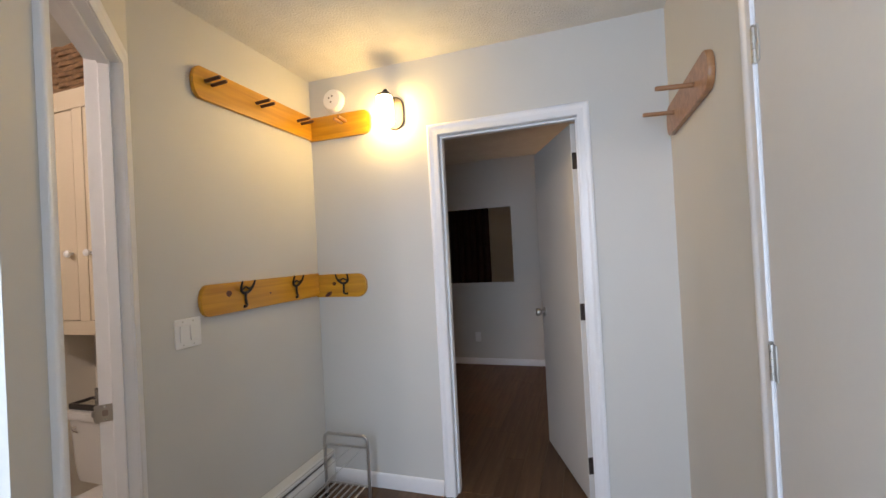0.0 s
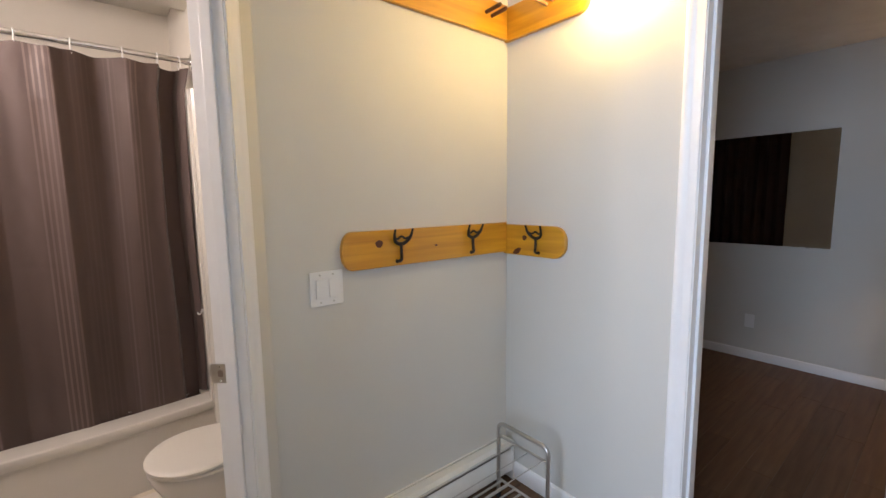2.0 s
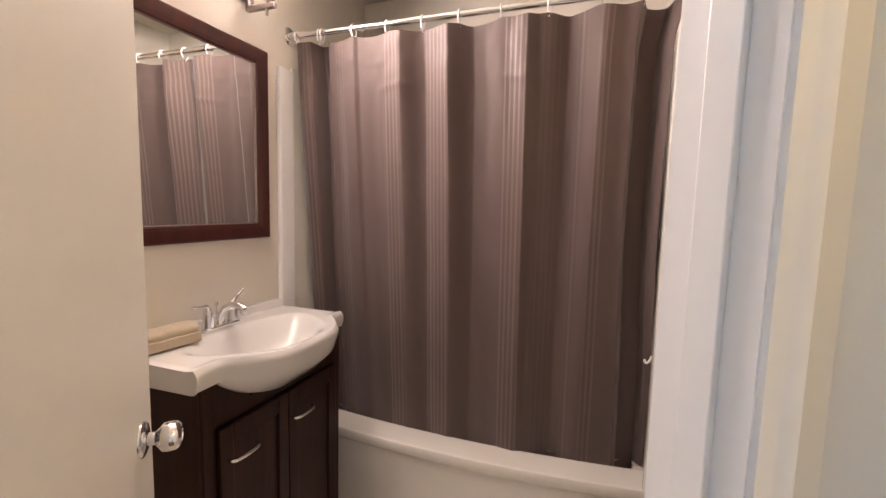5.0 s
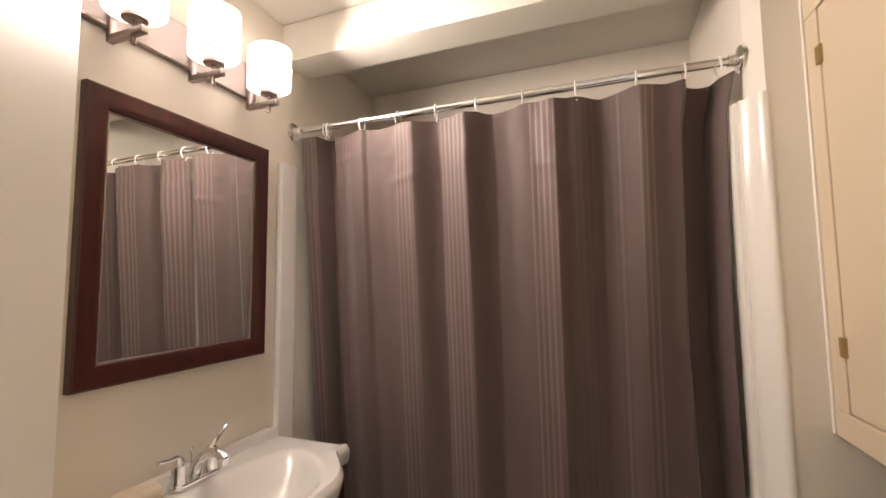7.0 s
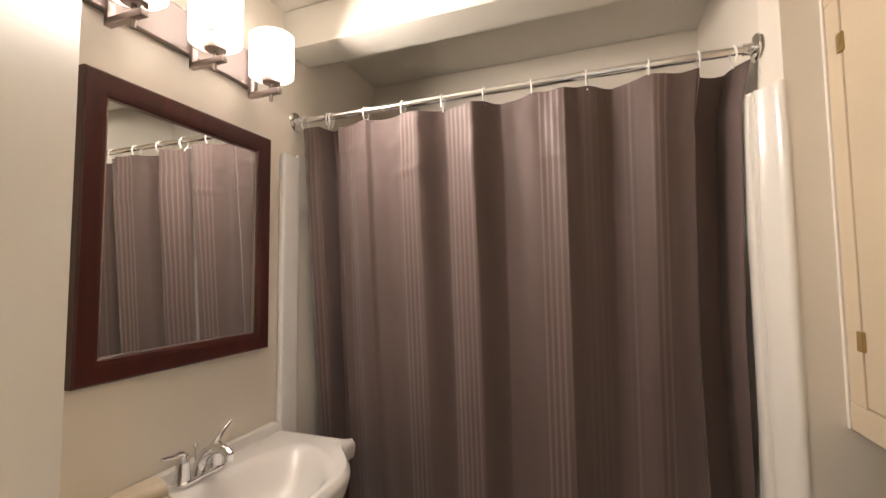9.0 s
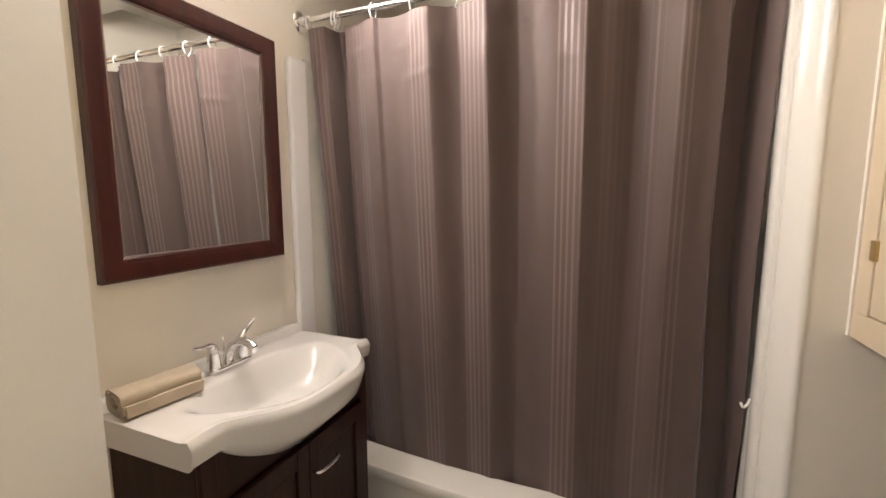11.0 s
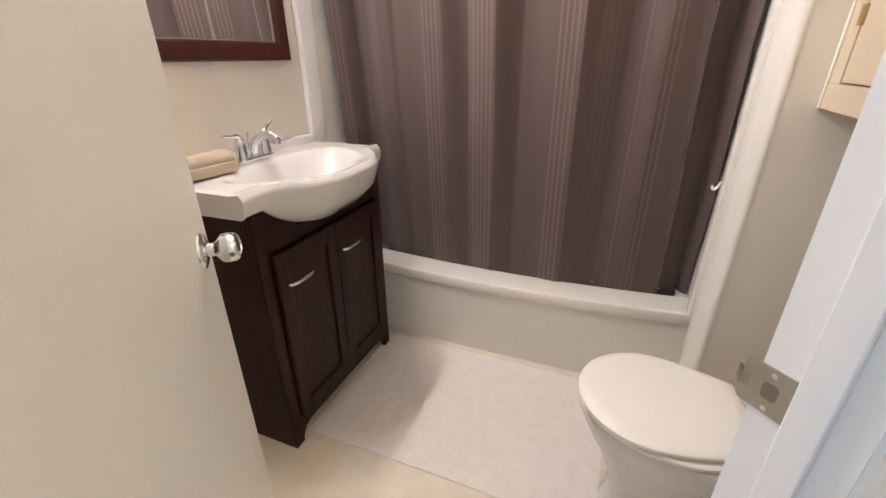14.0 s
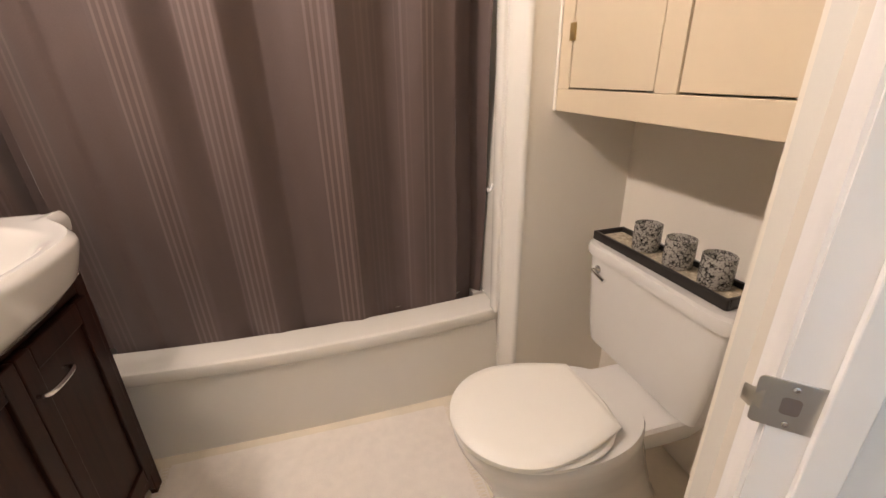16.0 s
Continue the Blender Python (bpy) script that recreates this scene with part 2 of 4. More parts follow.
def spotted_glass():
    """Clear tumbler glass with a crazed dark speckle."""
    mat = bpy.data.materials.new("speckled_glass")
    mat.use_nodes = True
    nt = mat.node_tree
    b = nt.nodes["Principled BSDF"]
    b.inputs["Roughness"].default_value = 0.15
    co = nt.nodes.new("ShaderNodeTexCoord")
    vo = nt.nodes.new("ShaderNodeTexVoronoi")
    vo.feature = "DISTANCE_TO_EDGE"
    vo.inputs["Scale"].default_value = 140
    nt.links.new(co.outputs["Object"], vo.inputs["Vector"])
    no = nt.nodes.new("ShaderNodeTexNoise")
    no.inputs["Scale"].default_value = 110
    nt.links.new(co.outputs["Object"], no.inputs["Vector"])
    lt = nt.nodes.new("ShaderNodeMath")
    lt.operation, lt.inputs[1].default_value = "MULTIPLY_ADD", 0.8
    nt.links.new(no.outputs["Fac"], lt.inputs[0])
    nt.links.new(vo.outputs["Distance"], lt.inputs[2])
    ramp = nt.nodes.new("ShaderNodeValToRGB")
    ramp.color_ramp.elements[0].position, ramp.color_ramp.elements[1].position = 0.42, 0.54
    ramp.color_ramp.elements[0].color, ramp.color_ramp.elements[1].color = (0.03, 0.027, 0.024, 1), (0.50, 0.47, 0.42, 1)
    nt.links.new(lt.outputs[0], ramp.inputs["Fac"])
    nt.links.new(ramp.outputs["Color"], b.inputs["Base Color"])
    b.inputs["Alpha"].default_value = 0.66
    return mat


SPOTTED = spotted_glass()


# ---------------------------------------------------------------- mesh tools
def merge(bm, tmp):
    me = bpy.data.meshes.new("tmp")
    tmp.to_mesh(me)
    tmp.free()
    bm.from_mesh(me)
    bpy.data.meshes.remove(me)
    return bm


def box(lo, hi, bevel=0.0, bm=None, seg=2):
    tmp = bmesh.new()
    bmesh.ops.create_cube(tmp, size=1)
    for v in tmp.verts:
        v.co = Vector([lo[i] + (v.co[i] + 0.5) * (hi[i] - lo[i]) for i in range(3)])
    if bevel:
        bmesh.ops.bevel(tmp, geom=tmp.edges[:], offset=bevel, segments=seg, profile=0.5, affect="EDGES")
    return merge(bm or bmesh.new(), tmp)


def loft(rings, bm=None, cap=True, closed=True):
    """Joins rings of points (all of the same count) into a skin."""
    tmp = bmesh.new()
    rows = [[tmp.verts.new(p) for p in ring] for ring in rings]
    n = len(rings[0])
    for a, b in zip(rows, rows[1:]):
        for i in range(n if closed else n - 1):
            tmp.faces.new((a[i], a[(i + 1) % n], b[(i + 1) % n], b[i]))
    if cap and closed:
        tmp.faces.new(rows[0][::-1])
        tmp.faces.new(rows[-1])
    bmesh.ops.recalc_face_normals(tmp, faces=tmp.faces[:])
    return merge(bm or bmesh.new(), tmp)


def basis(d):
    d = Vector(d).normalized()
    a = d.cross(Vector((0, 0, 1)) if abs(d.z) < 0.9 else Vector((1, 0, 0))).normalized()
    return d, a, d.cross(a)


def turned(profile, base=(0, 0, 0), axis=(0, 0, 1), seg=24, bm=None, cap=True, sx=1.0, sy=1.0):
    """A turned piece: profile of (radius, distance along the axis)."""
    d, a, b = basis(axis)
    o = Vector(base)
    rings = [[o + d * h + a * (r * sx * math.cos(2 * math.pi * k / seg)) + b * (r * sy * math.sin(2 * math.pi * k / seg)) for k in range(seg)] for r, h in profile]
    return loft(rings, bm, cap)


def rod(p, q, r, bm=None, seg=12):
    p, q = Vector(p), Vector(q)
    return turned([(r, 0), (r, (q - p).length)], p, q - p, seg, bm)


def tube(points, radii, bm=None, seg=10, flat=1.0):
    """A round bar along points; radii one number or one per point."""
    pts = [Vector(p) for p in points]
    if not isinstance(radii, (list, tuple)):
        radii = [radii] * len(pts)
    rings, side = [], None
    for i, p in enumerate(pts):
        d = (pts[min(i + 1, len(pts) - 1)] - pts[max(i - 1, 0)]).normalized()
        if side is None:
            side = basis(d)[1]
        side = (side - d * side.dot(d)).normalized()
        up = d.cross(side)
        rings.append([p + side * (radii[i] * math.cos(2 * math.pi * k / seg)) + up * (radii[i] * flat * math.sin(2 * math.pi * k / seg)) for k in range(seg)])
    return loft(rings, bm)


def smooth_path(points, steps=6):
    """Catmull-Rom through the points."""
    p = [Vector(points[0])] + [Vector(q) for q in points] + [Vector(points[-1])]
    out = []
    for i in range(1, len(p) - 2):
        for k in range(steps):
            t = k / steps
            a, b, c, d = p[i - 1], p[i], p[i + 1], p[i + 2]
            out.append(0.5 * (2 * b + (c - a) * t + (2 * a - 5 * b + 4 * c - d) * t * t + (3 * b - 3 * c + d - a) * t ** 3))
    return out + [p[-2]]


def slab(outline, z0, z1, bm=None, bevel=0.0, place=None):
    """An outline in the plane, given thickness; place turns (x, y, z) into the thing's space."""
    tmp = bmesh.new()
    vs = [tmp.verts.new((x, y, z0)) for x, y in outline]
    f = tmp.faces.new(vs)
    top = bmesh.ops.extrude_face_region(tmp, geom=[f])["geom"]
    for v in top:
        if isinstance(v, bmesh.types.BMVert):
            v.co.z = z1
    bmesh.ops.recalc_face_normals(tmp, faces=tmp.faces[:])
    if bevel:
        es = [e for e in tmp.edges if abs(e.verts[0].co.z - e.verts[1].co.z) < 1e-6]
        bmesh.ops.bevel(tmp, geom=es, offset=bevel, segments=2, profile=0.5, affect="EDGES")
    if place:
        for v in tmp.verts:
            v.co = Vector(place(*v.co))
        bmesh.ops.recalc_face_normals(tmp, faces=tmp.faces[:])
    return merge(bm or bmesh.new(), tmp)


def rounded(w, h, r, seg=6):
    """Corner-rounded rectangle outline centred on the origin."""
    out = []
    for cx, cy, a0 in ((w / 2 - r, h / 2 - r, 0), (-w / 2 + r, h / 2 - r, 90), (-w / 2 + r, -h / 2 + r, 180), (w / 2 - r, -h / 2 + r, 270)):
        for k in range(seg + 1):
            a = radians(a0 + 90 * k / seg)
            out.append((cx + r * math.cos(a), cy + r * math.sin(a)))
    return out


def soften(ob, angle=40):
    """Smooth faces, with sharp edges past an angle."""
    bm = bmesh.new()
    bm.from_mesh(ob.data)
    for f in bm.faces:
        f.smooth = True
    for e in bm.edges:
        if len(e.link_faces) == 2:
            a, b = sorted(f.calc_area() for f in e.link_faces)
            turn = e.calc_face_angle(0)
            if turn > radians(angle) or (b > 10 * a and turn > radians(8)):
                e.smooth = False
    bm.to_mesh(ob.data)
    bm.free()
    return ob


def piece(name, bm, mat, parent=None, label=""):
    me = bpy.data.meshes.new(name)
    bm.to_mesh(me)
    bm.free()
    me.materials.append(mat)
    ob = new(name, me)
    if parent is not None:
        ob.parent = parent
    if label:
        ob["label"] = label
    return soften(ob)


def thing(name, m, label, category, group=""):
    ob = new(name)
    ob.empty_display_size = 0.1
    ob.matrix_basis = m
    return tagged(ob, label, category, group)


def structure(name, bm, mat, label, category, m=None):
    ob = piece(name, bm, mat)
    if m is not None:
        ob.matrix_basis = m
    return tagged(ob, label, category, kind="structure")


# ---------------------------------------------------------------- plan
H = 2.49
XS = -1.228            # hall wall with the coat boards
YF = 2.68              # hall wall with the bedroom door
XR = 0.78              # hall wall with the closed door
DIAG = pose(0, 0, 0, 0, 0, -45)   # frame of the slanted bathroom doorway: x along it, y out of the bathroom
V0, V1 = 0.140, 0.232             # its two faces
U0, U1 = -1.822, -1.155           # its jambs
HEAD = 2.085
YV = 0.025             # bathroom wall with the vanity
YT = 1.572             # end wall of the tub
XB = -2.90             # wall behind the tub
XN = -2.18             # nook wall beside the toilet
YB = 1.985             # wall behind the toilet

# floors
structure("floor_bathroom", slab([(-2.95, -0.05), (-0.55, -0.05), (-0.55, 0.80), (-1.335, 1.585), (-1.335, 2.06), (-2.95, 2.06)], -0.06, 0.004), VINYL, "cream vinyl bathroom floor, slightly mottled", "floor")
structure("ceiling_hall", box((-1.25, -1.15, H), (0.95, 2.74, H + 0.06)), CEIL, "off-white textured hall ceiling", "ceiling")
structure("ceiling_bathroom", box((-3.0, -0.06, H + 0.003), (-0.5, 2.08, H + 0.055)), BATH_CEIL, "cream painted bathroom ceiling", "ceiling")
structure("ceiling_bedroom", box((-3.05, 2.745, H - 0.03), (1.95, 5.5, H + 0.05)), CEIL, "off-white textured bedroom ceiling", "ceiling")

# hall walls
structure("wall_coat_boards", box((XS - 0.10, 1.50, -0.05), (XS, YF + 0.10, H)), PAINT, "light grey painted hall wall behind coat boards", "wall")
DL, DR = -0.392, 0.358
w = box((XS - 1.8, YF, -0.05), (DL - 0.012, YF + 0.11, H))
box((DR + 0.012, YF, -0.05), (XR + 1.1, YF + 0.11, H), bm=w)
box((DL - 0.012, YF, 2.052), (DR + 0.012, YF + 0.11, H), bm=w)
structure("wall_bedroom_door", w, PAINT, "light grey painted wall around the bedroom doorway", "wall")
RY0, RY1 = 0.83, 1.64
w = box((XR, RY1 + 0.012, -0.05), (XR + 0.11, YF, H))
box((XR, -1.1, -0.05), (XR + 0.11, RY0 - 0.012, H), bm=w)
box((XR, RY0 - 0.012, 2.05), (XR + 0.11, RY1 + 0.012, H), bm=w)
structure("wall_peg_rack", w, PAINT, "light grey painted hall wall with a closed door", "wall")
structure("wall_corridor", box((-0.60, -1.1, -0.05), (-0.50, 0.80, H)), PAINT, "light grey painted corridor wall", "wall")
w = box((-0.60, -1.20, -0.05), (-0.45, -1.10, H))
box((0.75, -1.20, -0.05), (0.89, -1.10, H), bm=w)
box((-0.45, -1.20, -0.05), (0.75, -1.10, 0.80), bm=w)
box((-0.45, -1.20, 2.10), (0.75, -1.10, H), bm=w)
structure("wall_window", w, PAINT, "light grey painted wall around the assumed, unseen window", "wall")

# slanted wall with the bathroom doorway, painted on both sides
w = box((-1.985, 0.181, -0.05), (U0 - 0.012, V1, H))
box((U1 + 0.012, 0.181, -0.05), (-0.93, V1, H), bm=w)
box((U0 - 0.012, 0.181, HEAD + 0.012), (U1 + 0.012, V1, H), bm=w)
structure("wall_slanted_hall", w, PAINT, "light grey slanted wall around the bathroom doorway", "wall", DIAG)
w = box((-2.0, V0, -0.05), (U0 - 0.012, 0.180, H))
box((U1 + 0.012, V0, -0.05), (-0.97, 0.180, H), bm=w)
box((U0 - 0.012, V0, HEAD + 0.012), (U1 + 0.012, 0.180, H), bm=w)
structure("wall_slanted_bathroom", w, BATH_PAINT, "cream slanted bathroom wall around the doorway", "wall", DIAG)

# bathroom walls
structure("wall_vanity", box((XB - 0.1, YV - 0.1, -0.05), (-0.60, YV, H)), BATH_PAINT, "cream painted wall behind the vanity", "wall")
structure("wall_tub_back", box((XB - 0.1, YV, -0.05), (XB, YT, H)), BATH_PAINT, "cream painted wall behind the bathtub", "wall")
structure("wall_tub_end", slab([(XB - 0.1, YT), (-2.245, YT), (XN, 1.597), (XN, YB + 0.09), (XB - 0.1, YB + 0.09)], -0.05, H), BATH_PAINT, "cream painted wall between tub and toilet", "wall")
structure("wall_toilet", box((XN, YB, -0.05), (-1.33, YB + 0.09, H)), BATH_PAINT, "cream painted wall behind the toilet", "wall")
structure("wall_nook_side", box((-1.345, 1.515, -0.05), (-1.3285, YB, H)), BATH_PAINT, "cream painted wall beside the toilet", "wall")
structure("wall_behind_door", box((-0.66, YV, -0.05), (-0.602, 0.82, H)), BATH_PAINT, "cream painted wall behind the bathroom door", "wall")
structure("beam_over_tub", box((-2.34, YV, 2.335), (-2.19, YT, H), 0.003), BATH_CEIL, "cream painted header beam above the tub", "beam")

# bedroom
structure("wall_bedroom_far", box((-3.05, 5.41, -0.05), (1.95, 5.5, H)), PAINT, "grey painted far bedroom wall", "wall")
structure("wall_bedroom_west", box((-3.05, YF + 0.1, -0.05), (-2.95, 5.41, H)), PAINT, "grey painted bedroom side wall", "wall")
structure("wall_bedroom_east", box((1.85, YF + 0.1, -0.05), (1.95, 5.41, H)), PAINT, "grey painted bedroom side wall", "wall")


# ---------------------------------------------------------------- trim
def casing_profile(width, depth):
    """Section across a moulded casing: (distance from the opening, height off the wall)."""
    return [(0.004, 0.0), (0.004, depth * 0.55), (0.012, depth * 0.62), (0.016, depth * 0.55), (width * 0.45, depth * 0.62), (width * 0.58, depth * 0.62),
            (width * 0.66, depth * 0.85), (width * 0.82, depth), (width * 0.95, depth * 0.92), (width, depth * 0.7), (width, 0.0)]


def casing(x0, x1, top, y, out, width, depth):
    """A mitred casing round an opening in a wall across y; out is +1 or -1."""
    prof = casing_profile(width, depth)
    path = []
    for k in range(4):
        ring = []
        for d, h in prof:
            x = x0 - d if k in (0, 1) else x1 + d
            z = 0.0 if k in (0, 3) else top + d
            ring.append((x, y + out * h, z))
        path.append(ring)
    return loft(path, closed=True)


def jamb(x0, x1, top, y0, y1, t=0.012):
    bm = box((x0 - t, y0, 0), (x0, y1, top))
    box((x1, y0, 0), (x1 + t, y1, top), bm=bm)
    box((x0 - t, y0, top), (x1 + t, y1, top + t), bm=bm)
    return bm


def door_stop(x0, x1, top, y0, y1, t=0.011):
    bm = box((x0, y0, 0), (x0 + t, y1, top - t), 0.002)
    box((x1 - t, y0, 0), (x1, y1, top - t), 0.002, bm=bm)
    box((x0, y0, top - t), (x1, y1, top), 0.002, bm=bm)
    return bm


# bathroom doorway
structure("trim_bath_jamb", jamb(U0, U1, HEAD, V0 - 0.003, V1 + 0.003), TRIM, "white painted bathroom door jamb", "door frame", DIAG)
structure("trim_bath_stop", door_stop(U0, U1, HEAD, 0.172, 0.205), TRIM, "white painted door stop strip", "door frame", DIAG)
structure("trim_bath_casing_hall", casing(U0, U1, HEAD, V1, 1, 0.062, 0.016), TRIM, "white moulded casing of the bathroom doorway", "door frame", DIAG)
structure("trim_bath_casing_inside", casing(U0, U1, HEAD, V0, -1, 0.055, 0.013), TRIM, "white moulded casing inside the bathroom", "door frame", DIAG)
# bedroom doorway
structure("trim_bedroom_jamb", jamb(DL, DR, 2.04, YF - 0.003, YF + 0.113), TRIM, "white painted bedroom door jamb", "door frame")
structure("trim_bedroom_stop", door_stop(DL, DR, 2.04, YF + 0.035, YF + 0.068), TRIM, "white painted door stop strip", "door frame")
structure("trim_bedroom_casing", casing(DL, DR, 2.04, YF, -1, 0.062, 0.016), TRIM, "white moulded casing of the bedroom doorway", "door frame")
structure("trim_bedroom_casing_inside", casing(DL, DR, 2.04, YF + 0.11, 1, 0.062, 0.016), TRIM, "white casing inside the bedroom", "door frame")
# right-hand doorway, in a frame whose x runs along the wall
SIDE = pose(XR, 0, 0, 0, 0, 90)
structure("trim_side_jamb", jamb(RY0, RY1, 2.04, -0.11, 0.003), TRIM, "white painted jamb of the closed door", "door frame", SIDE)
structure("trim_side_casing", casing(RY0, RY1, 2.04, 0, 1, 0.062, 0.016), TRIM, "white moulded casing of the closed door", "door frame", SIDE)


def baseboard(name, p, q, inward, height=0.085, t=0.012):
    """A board along a wall from p to q, standing off it by t."""
    p, q, n = Vector((*p, 0)), Vector((*q, 0)), Vector((*inward, 0)) * t
    sec = [(0, 0), (1, 0), (1, height - 0.012), (0.6, height - 0.003), (0.3, height), (0, height)]
    rings = [[e + n * a + Vector((0, 0, z)) for a, z in sec] for e in (p, q)]
    structure(name, loft(rings), TRIM, "white painted baseboard", "baseboard")


baseboard("baseboard_door_wall_west", (XS, YF), (DL - 0.068, YF), (0, -1))
baseboard("baseboard_door_wall_east", (DR + 0.068, YF), (XR, YF), (0, -1))
baseboard("baseboard_peg_wall", (XR, YF - 0.012), (XR, RY1 + 0.07), (-1, 0))
baseboard("baseboard_corridor", (-0.50, 0.78), (-0.50, -1.1), (1, 0))
baseboard("baseboard_bedroom_far", (-2.95, 5.41), (1.85, 5.41), (0, -1), 0.075)
baseboard("baseboard_bedroom_near", (-2.95, YF + 0.11), (DL - 0.07, YF + 0.11), (0, 1), 0.075)

# assumed window, out of view, for the daylight that reaches the hall from behind
win = thing("window_1", pose(0.15, -1.15, 0.80), "assumed white window frame, out of view", "window")
win["kind"] = "structure"
bm = box((-0.60, -0.03, 0), (-0.55, 0.03, 1.30), 0.004)
box((0.55, -0.03, 0), (0.60, 0.03, 1.30), 0.004, bm)
box((-0.55, -0.03, 0), (0.55, 0.03, 0.05), 0.004, bm)
box((-0.55, -0.03, 1.25), (0.55, 0.03, 1.30), 0.004, bm)
piece("window_frame", bm, TRIM, win)


# ---------------------------------------------------------------- doors
def hinge(parent, x, y, z, mat, along=(0, 0, 1)):
    bm = bmesh.new()
    for k in range(5):
        turned([(0.0065, 0), (0.0065, 0.0165)], (x, y, z - 0.0445 + k * 0.0178), along, 12, bm)
    turned([(0.003, 0), (0.005, 0.003), (0.003, 0.006)], (x, y, z + 0.0445), along, 10, bm)
    return piece("hinge", bm, mat, parent, "metal hinge knuckle")


def knob_set(parent, x, y, z, out, mat, lock=True):
    """Rose, neck and ball of a door knob, out along +y or -y."""
    k = piece("door_knob", turned([(0.012, 0.0), (0.012, 0.022), (0.017, 0.027), (0.0255, 0.034), (0.0275, 0.045), (0.026, 0.056), (0.021, 0.062), (0.012, 0.064), (0.0115, 0.0625), (0.0, 0.0625)],
              (x, y, z), (0, out, 0), 32), mat, parent, "round satin metal door knob")
    piece("rose", turned([(0.033, 0.0), (0.033, 0.002), (0.031, 0.005), (0.022, 0.008), (0.014, 0.0095), (0.014, 0.0)], (x, y, z), (0, out, 0), 32), mat, k)
    return k


def flat_door(name, m, width, height, mat, label, hinges, hinge_mat, knob_z, knob_mat, flip=1):
    """A flush door: x from the hinge edge, thickness from y = 0 to 0.035 behind."""
    d = thing(name, m, label, "door")
    piece("leaf", box((0.002, 0, 0.012), (width, 0.035, height), 0.002), mat, d)
    for z in hinges:
        hinge(d, -0.002, -0.004 if flip > 0 else 0.039, z, hinge_mat)
        bm = box((-0.0005, 0.002, z - 0.0445), (0.002, 0.033, z + 0.0445), 0.0005)
        piece("hinge_leaf", bm, hinge_mat, d)
    if knob_z:
        knob_set(d, width - 0.060, 0.0, knob_z, -1, knob_mat)
        knob_set(d, width - 0.060, 0.035, knob_z, 1, knob_mat)
        piece("latch_plate", box((width - 0.0005, 0.005, knob_z - 0.028), (width + 0.0012, 0.030, knob_z + 0.028), 0.0004), knob_mat, d)
    return d


# bathroom door, open inwards: its x runs into the bathroom
bath_door = flat_door("door_1", DIAG @ pose(-1.191, 0.137, 0, 0, 0, -95.0), 0.660, 2.065, DOORWHITE, "cream painted flush bathroom door standing open", (0.25, 1.85), SATIN, 0.914, CHROME, flip=-1)
# bedroom door, open into the bedroom
bed_door = flat_door("door_2", pose(DR - 0.004, YF + 0.116, 0, 0, 0, 111), 0.735, 2.03, GREYDOOR, "white flush bedroom door standing open", (0.20, 1.02, 1.83), BRONZE, 0.93, SATIN)
# closed door of the hall
side_door = flat_door("door_3", pose(XR + 0.004, RY1 - 0.004, 0, 0, 0, -90), 0.80, 2.03, GREYDOOR, "white flush door, closed in the hall wall", (0.30, 1.07, 1.84), SATIN, 0, SATIN)
for z in (0.30, 1.07, 1.84):
    piece("hinge_plate", box((0.001, -0.0035, z - 0.0445), (0.020, 0.0005, z + 0.0445), 0.0008), SATIN, side_door)
side_door.matrix_basis = Matrix.Translation((XR - 0.002, RY1 - 0.003, 0)) @ Matrix.Rotation(radians(-90), 4, "Z")

# strike plate on the jamb of the bathroom doorway
sp = thing("strike_plate", DIAG @ pose(U0, 0.150, 0.902, 0, 90, 0), "satin metal strike plate on the white jamb", "strike plate")
bm = bmesh.new()
slab(rounded(0.057, 0.060, 0.006), 0.0, 0.0016, bm, 0.0004)
piece("plate", bm, SATIN, sp)
# no hole is cut: a darker slab gives its shade by colour
piece("latch_hole_patch", slab(rounded(0.020, 0.016, 0.004), 0.0014, 0.0020), NICKEL, sp, "darker nickel patch for the shaded latch hole")
piece("lip", tube([(0, -0.022, 0.001), (0, -0.032, 0.000), (0, -0.038, -0.006)], [0.013, 0.012, 0.010], flat=0.12), SATIN, sp)
for z in (-0.021, 0.021):
    piece("screw", turned([(0.0032, 0), (0.003, 0.0012), (0.001, 0.0015)], (z, 0.0, 0.0016), (0, 0, 1), 12), CHROME, sp)


# ---------------------------------------------------------------- hall things
def coat_board(name, m, length, height, t, end_round, mat, label):
    """A pine board along x, rounded at its far end (x = length), thickness out along -y."""
    ob = thing(name, m, label, "coat rack")
    r = end_round
    out = [(0, -height / 2), (length - r, -height / 2)]
    out += [(length - r + r * math.sin(radians(a)), -height / 2 + r - r * math.cos(radians(a))) for a in range(10, 91, 10)]
    out += [(length - r + r * math.cos(radians(a)), height / 2 - r + r * math.sin(radians(a))) for a in range(0, 91, 10)]
    out += [(0, height / 2)]
    piece("board", slab(out, 0, t, None, 0.003, lambda x, y, z: (x, -z, y)), mat, ob)
    return ob


def peg(parent, x, z, y0, length, mat, tilt=0.12, pair=0.0):
    for dx in ((-pair, pair) if pair else (0,)):
        p = Vector((x + dx, y0, z))
        q = p + Vector((0, -length, length * tilt))
        piece("peg", turned([(0.0085, 0), (0.0085, length * 0.93), (0.0065, length)], p, q - p, 14), mat, parent)


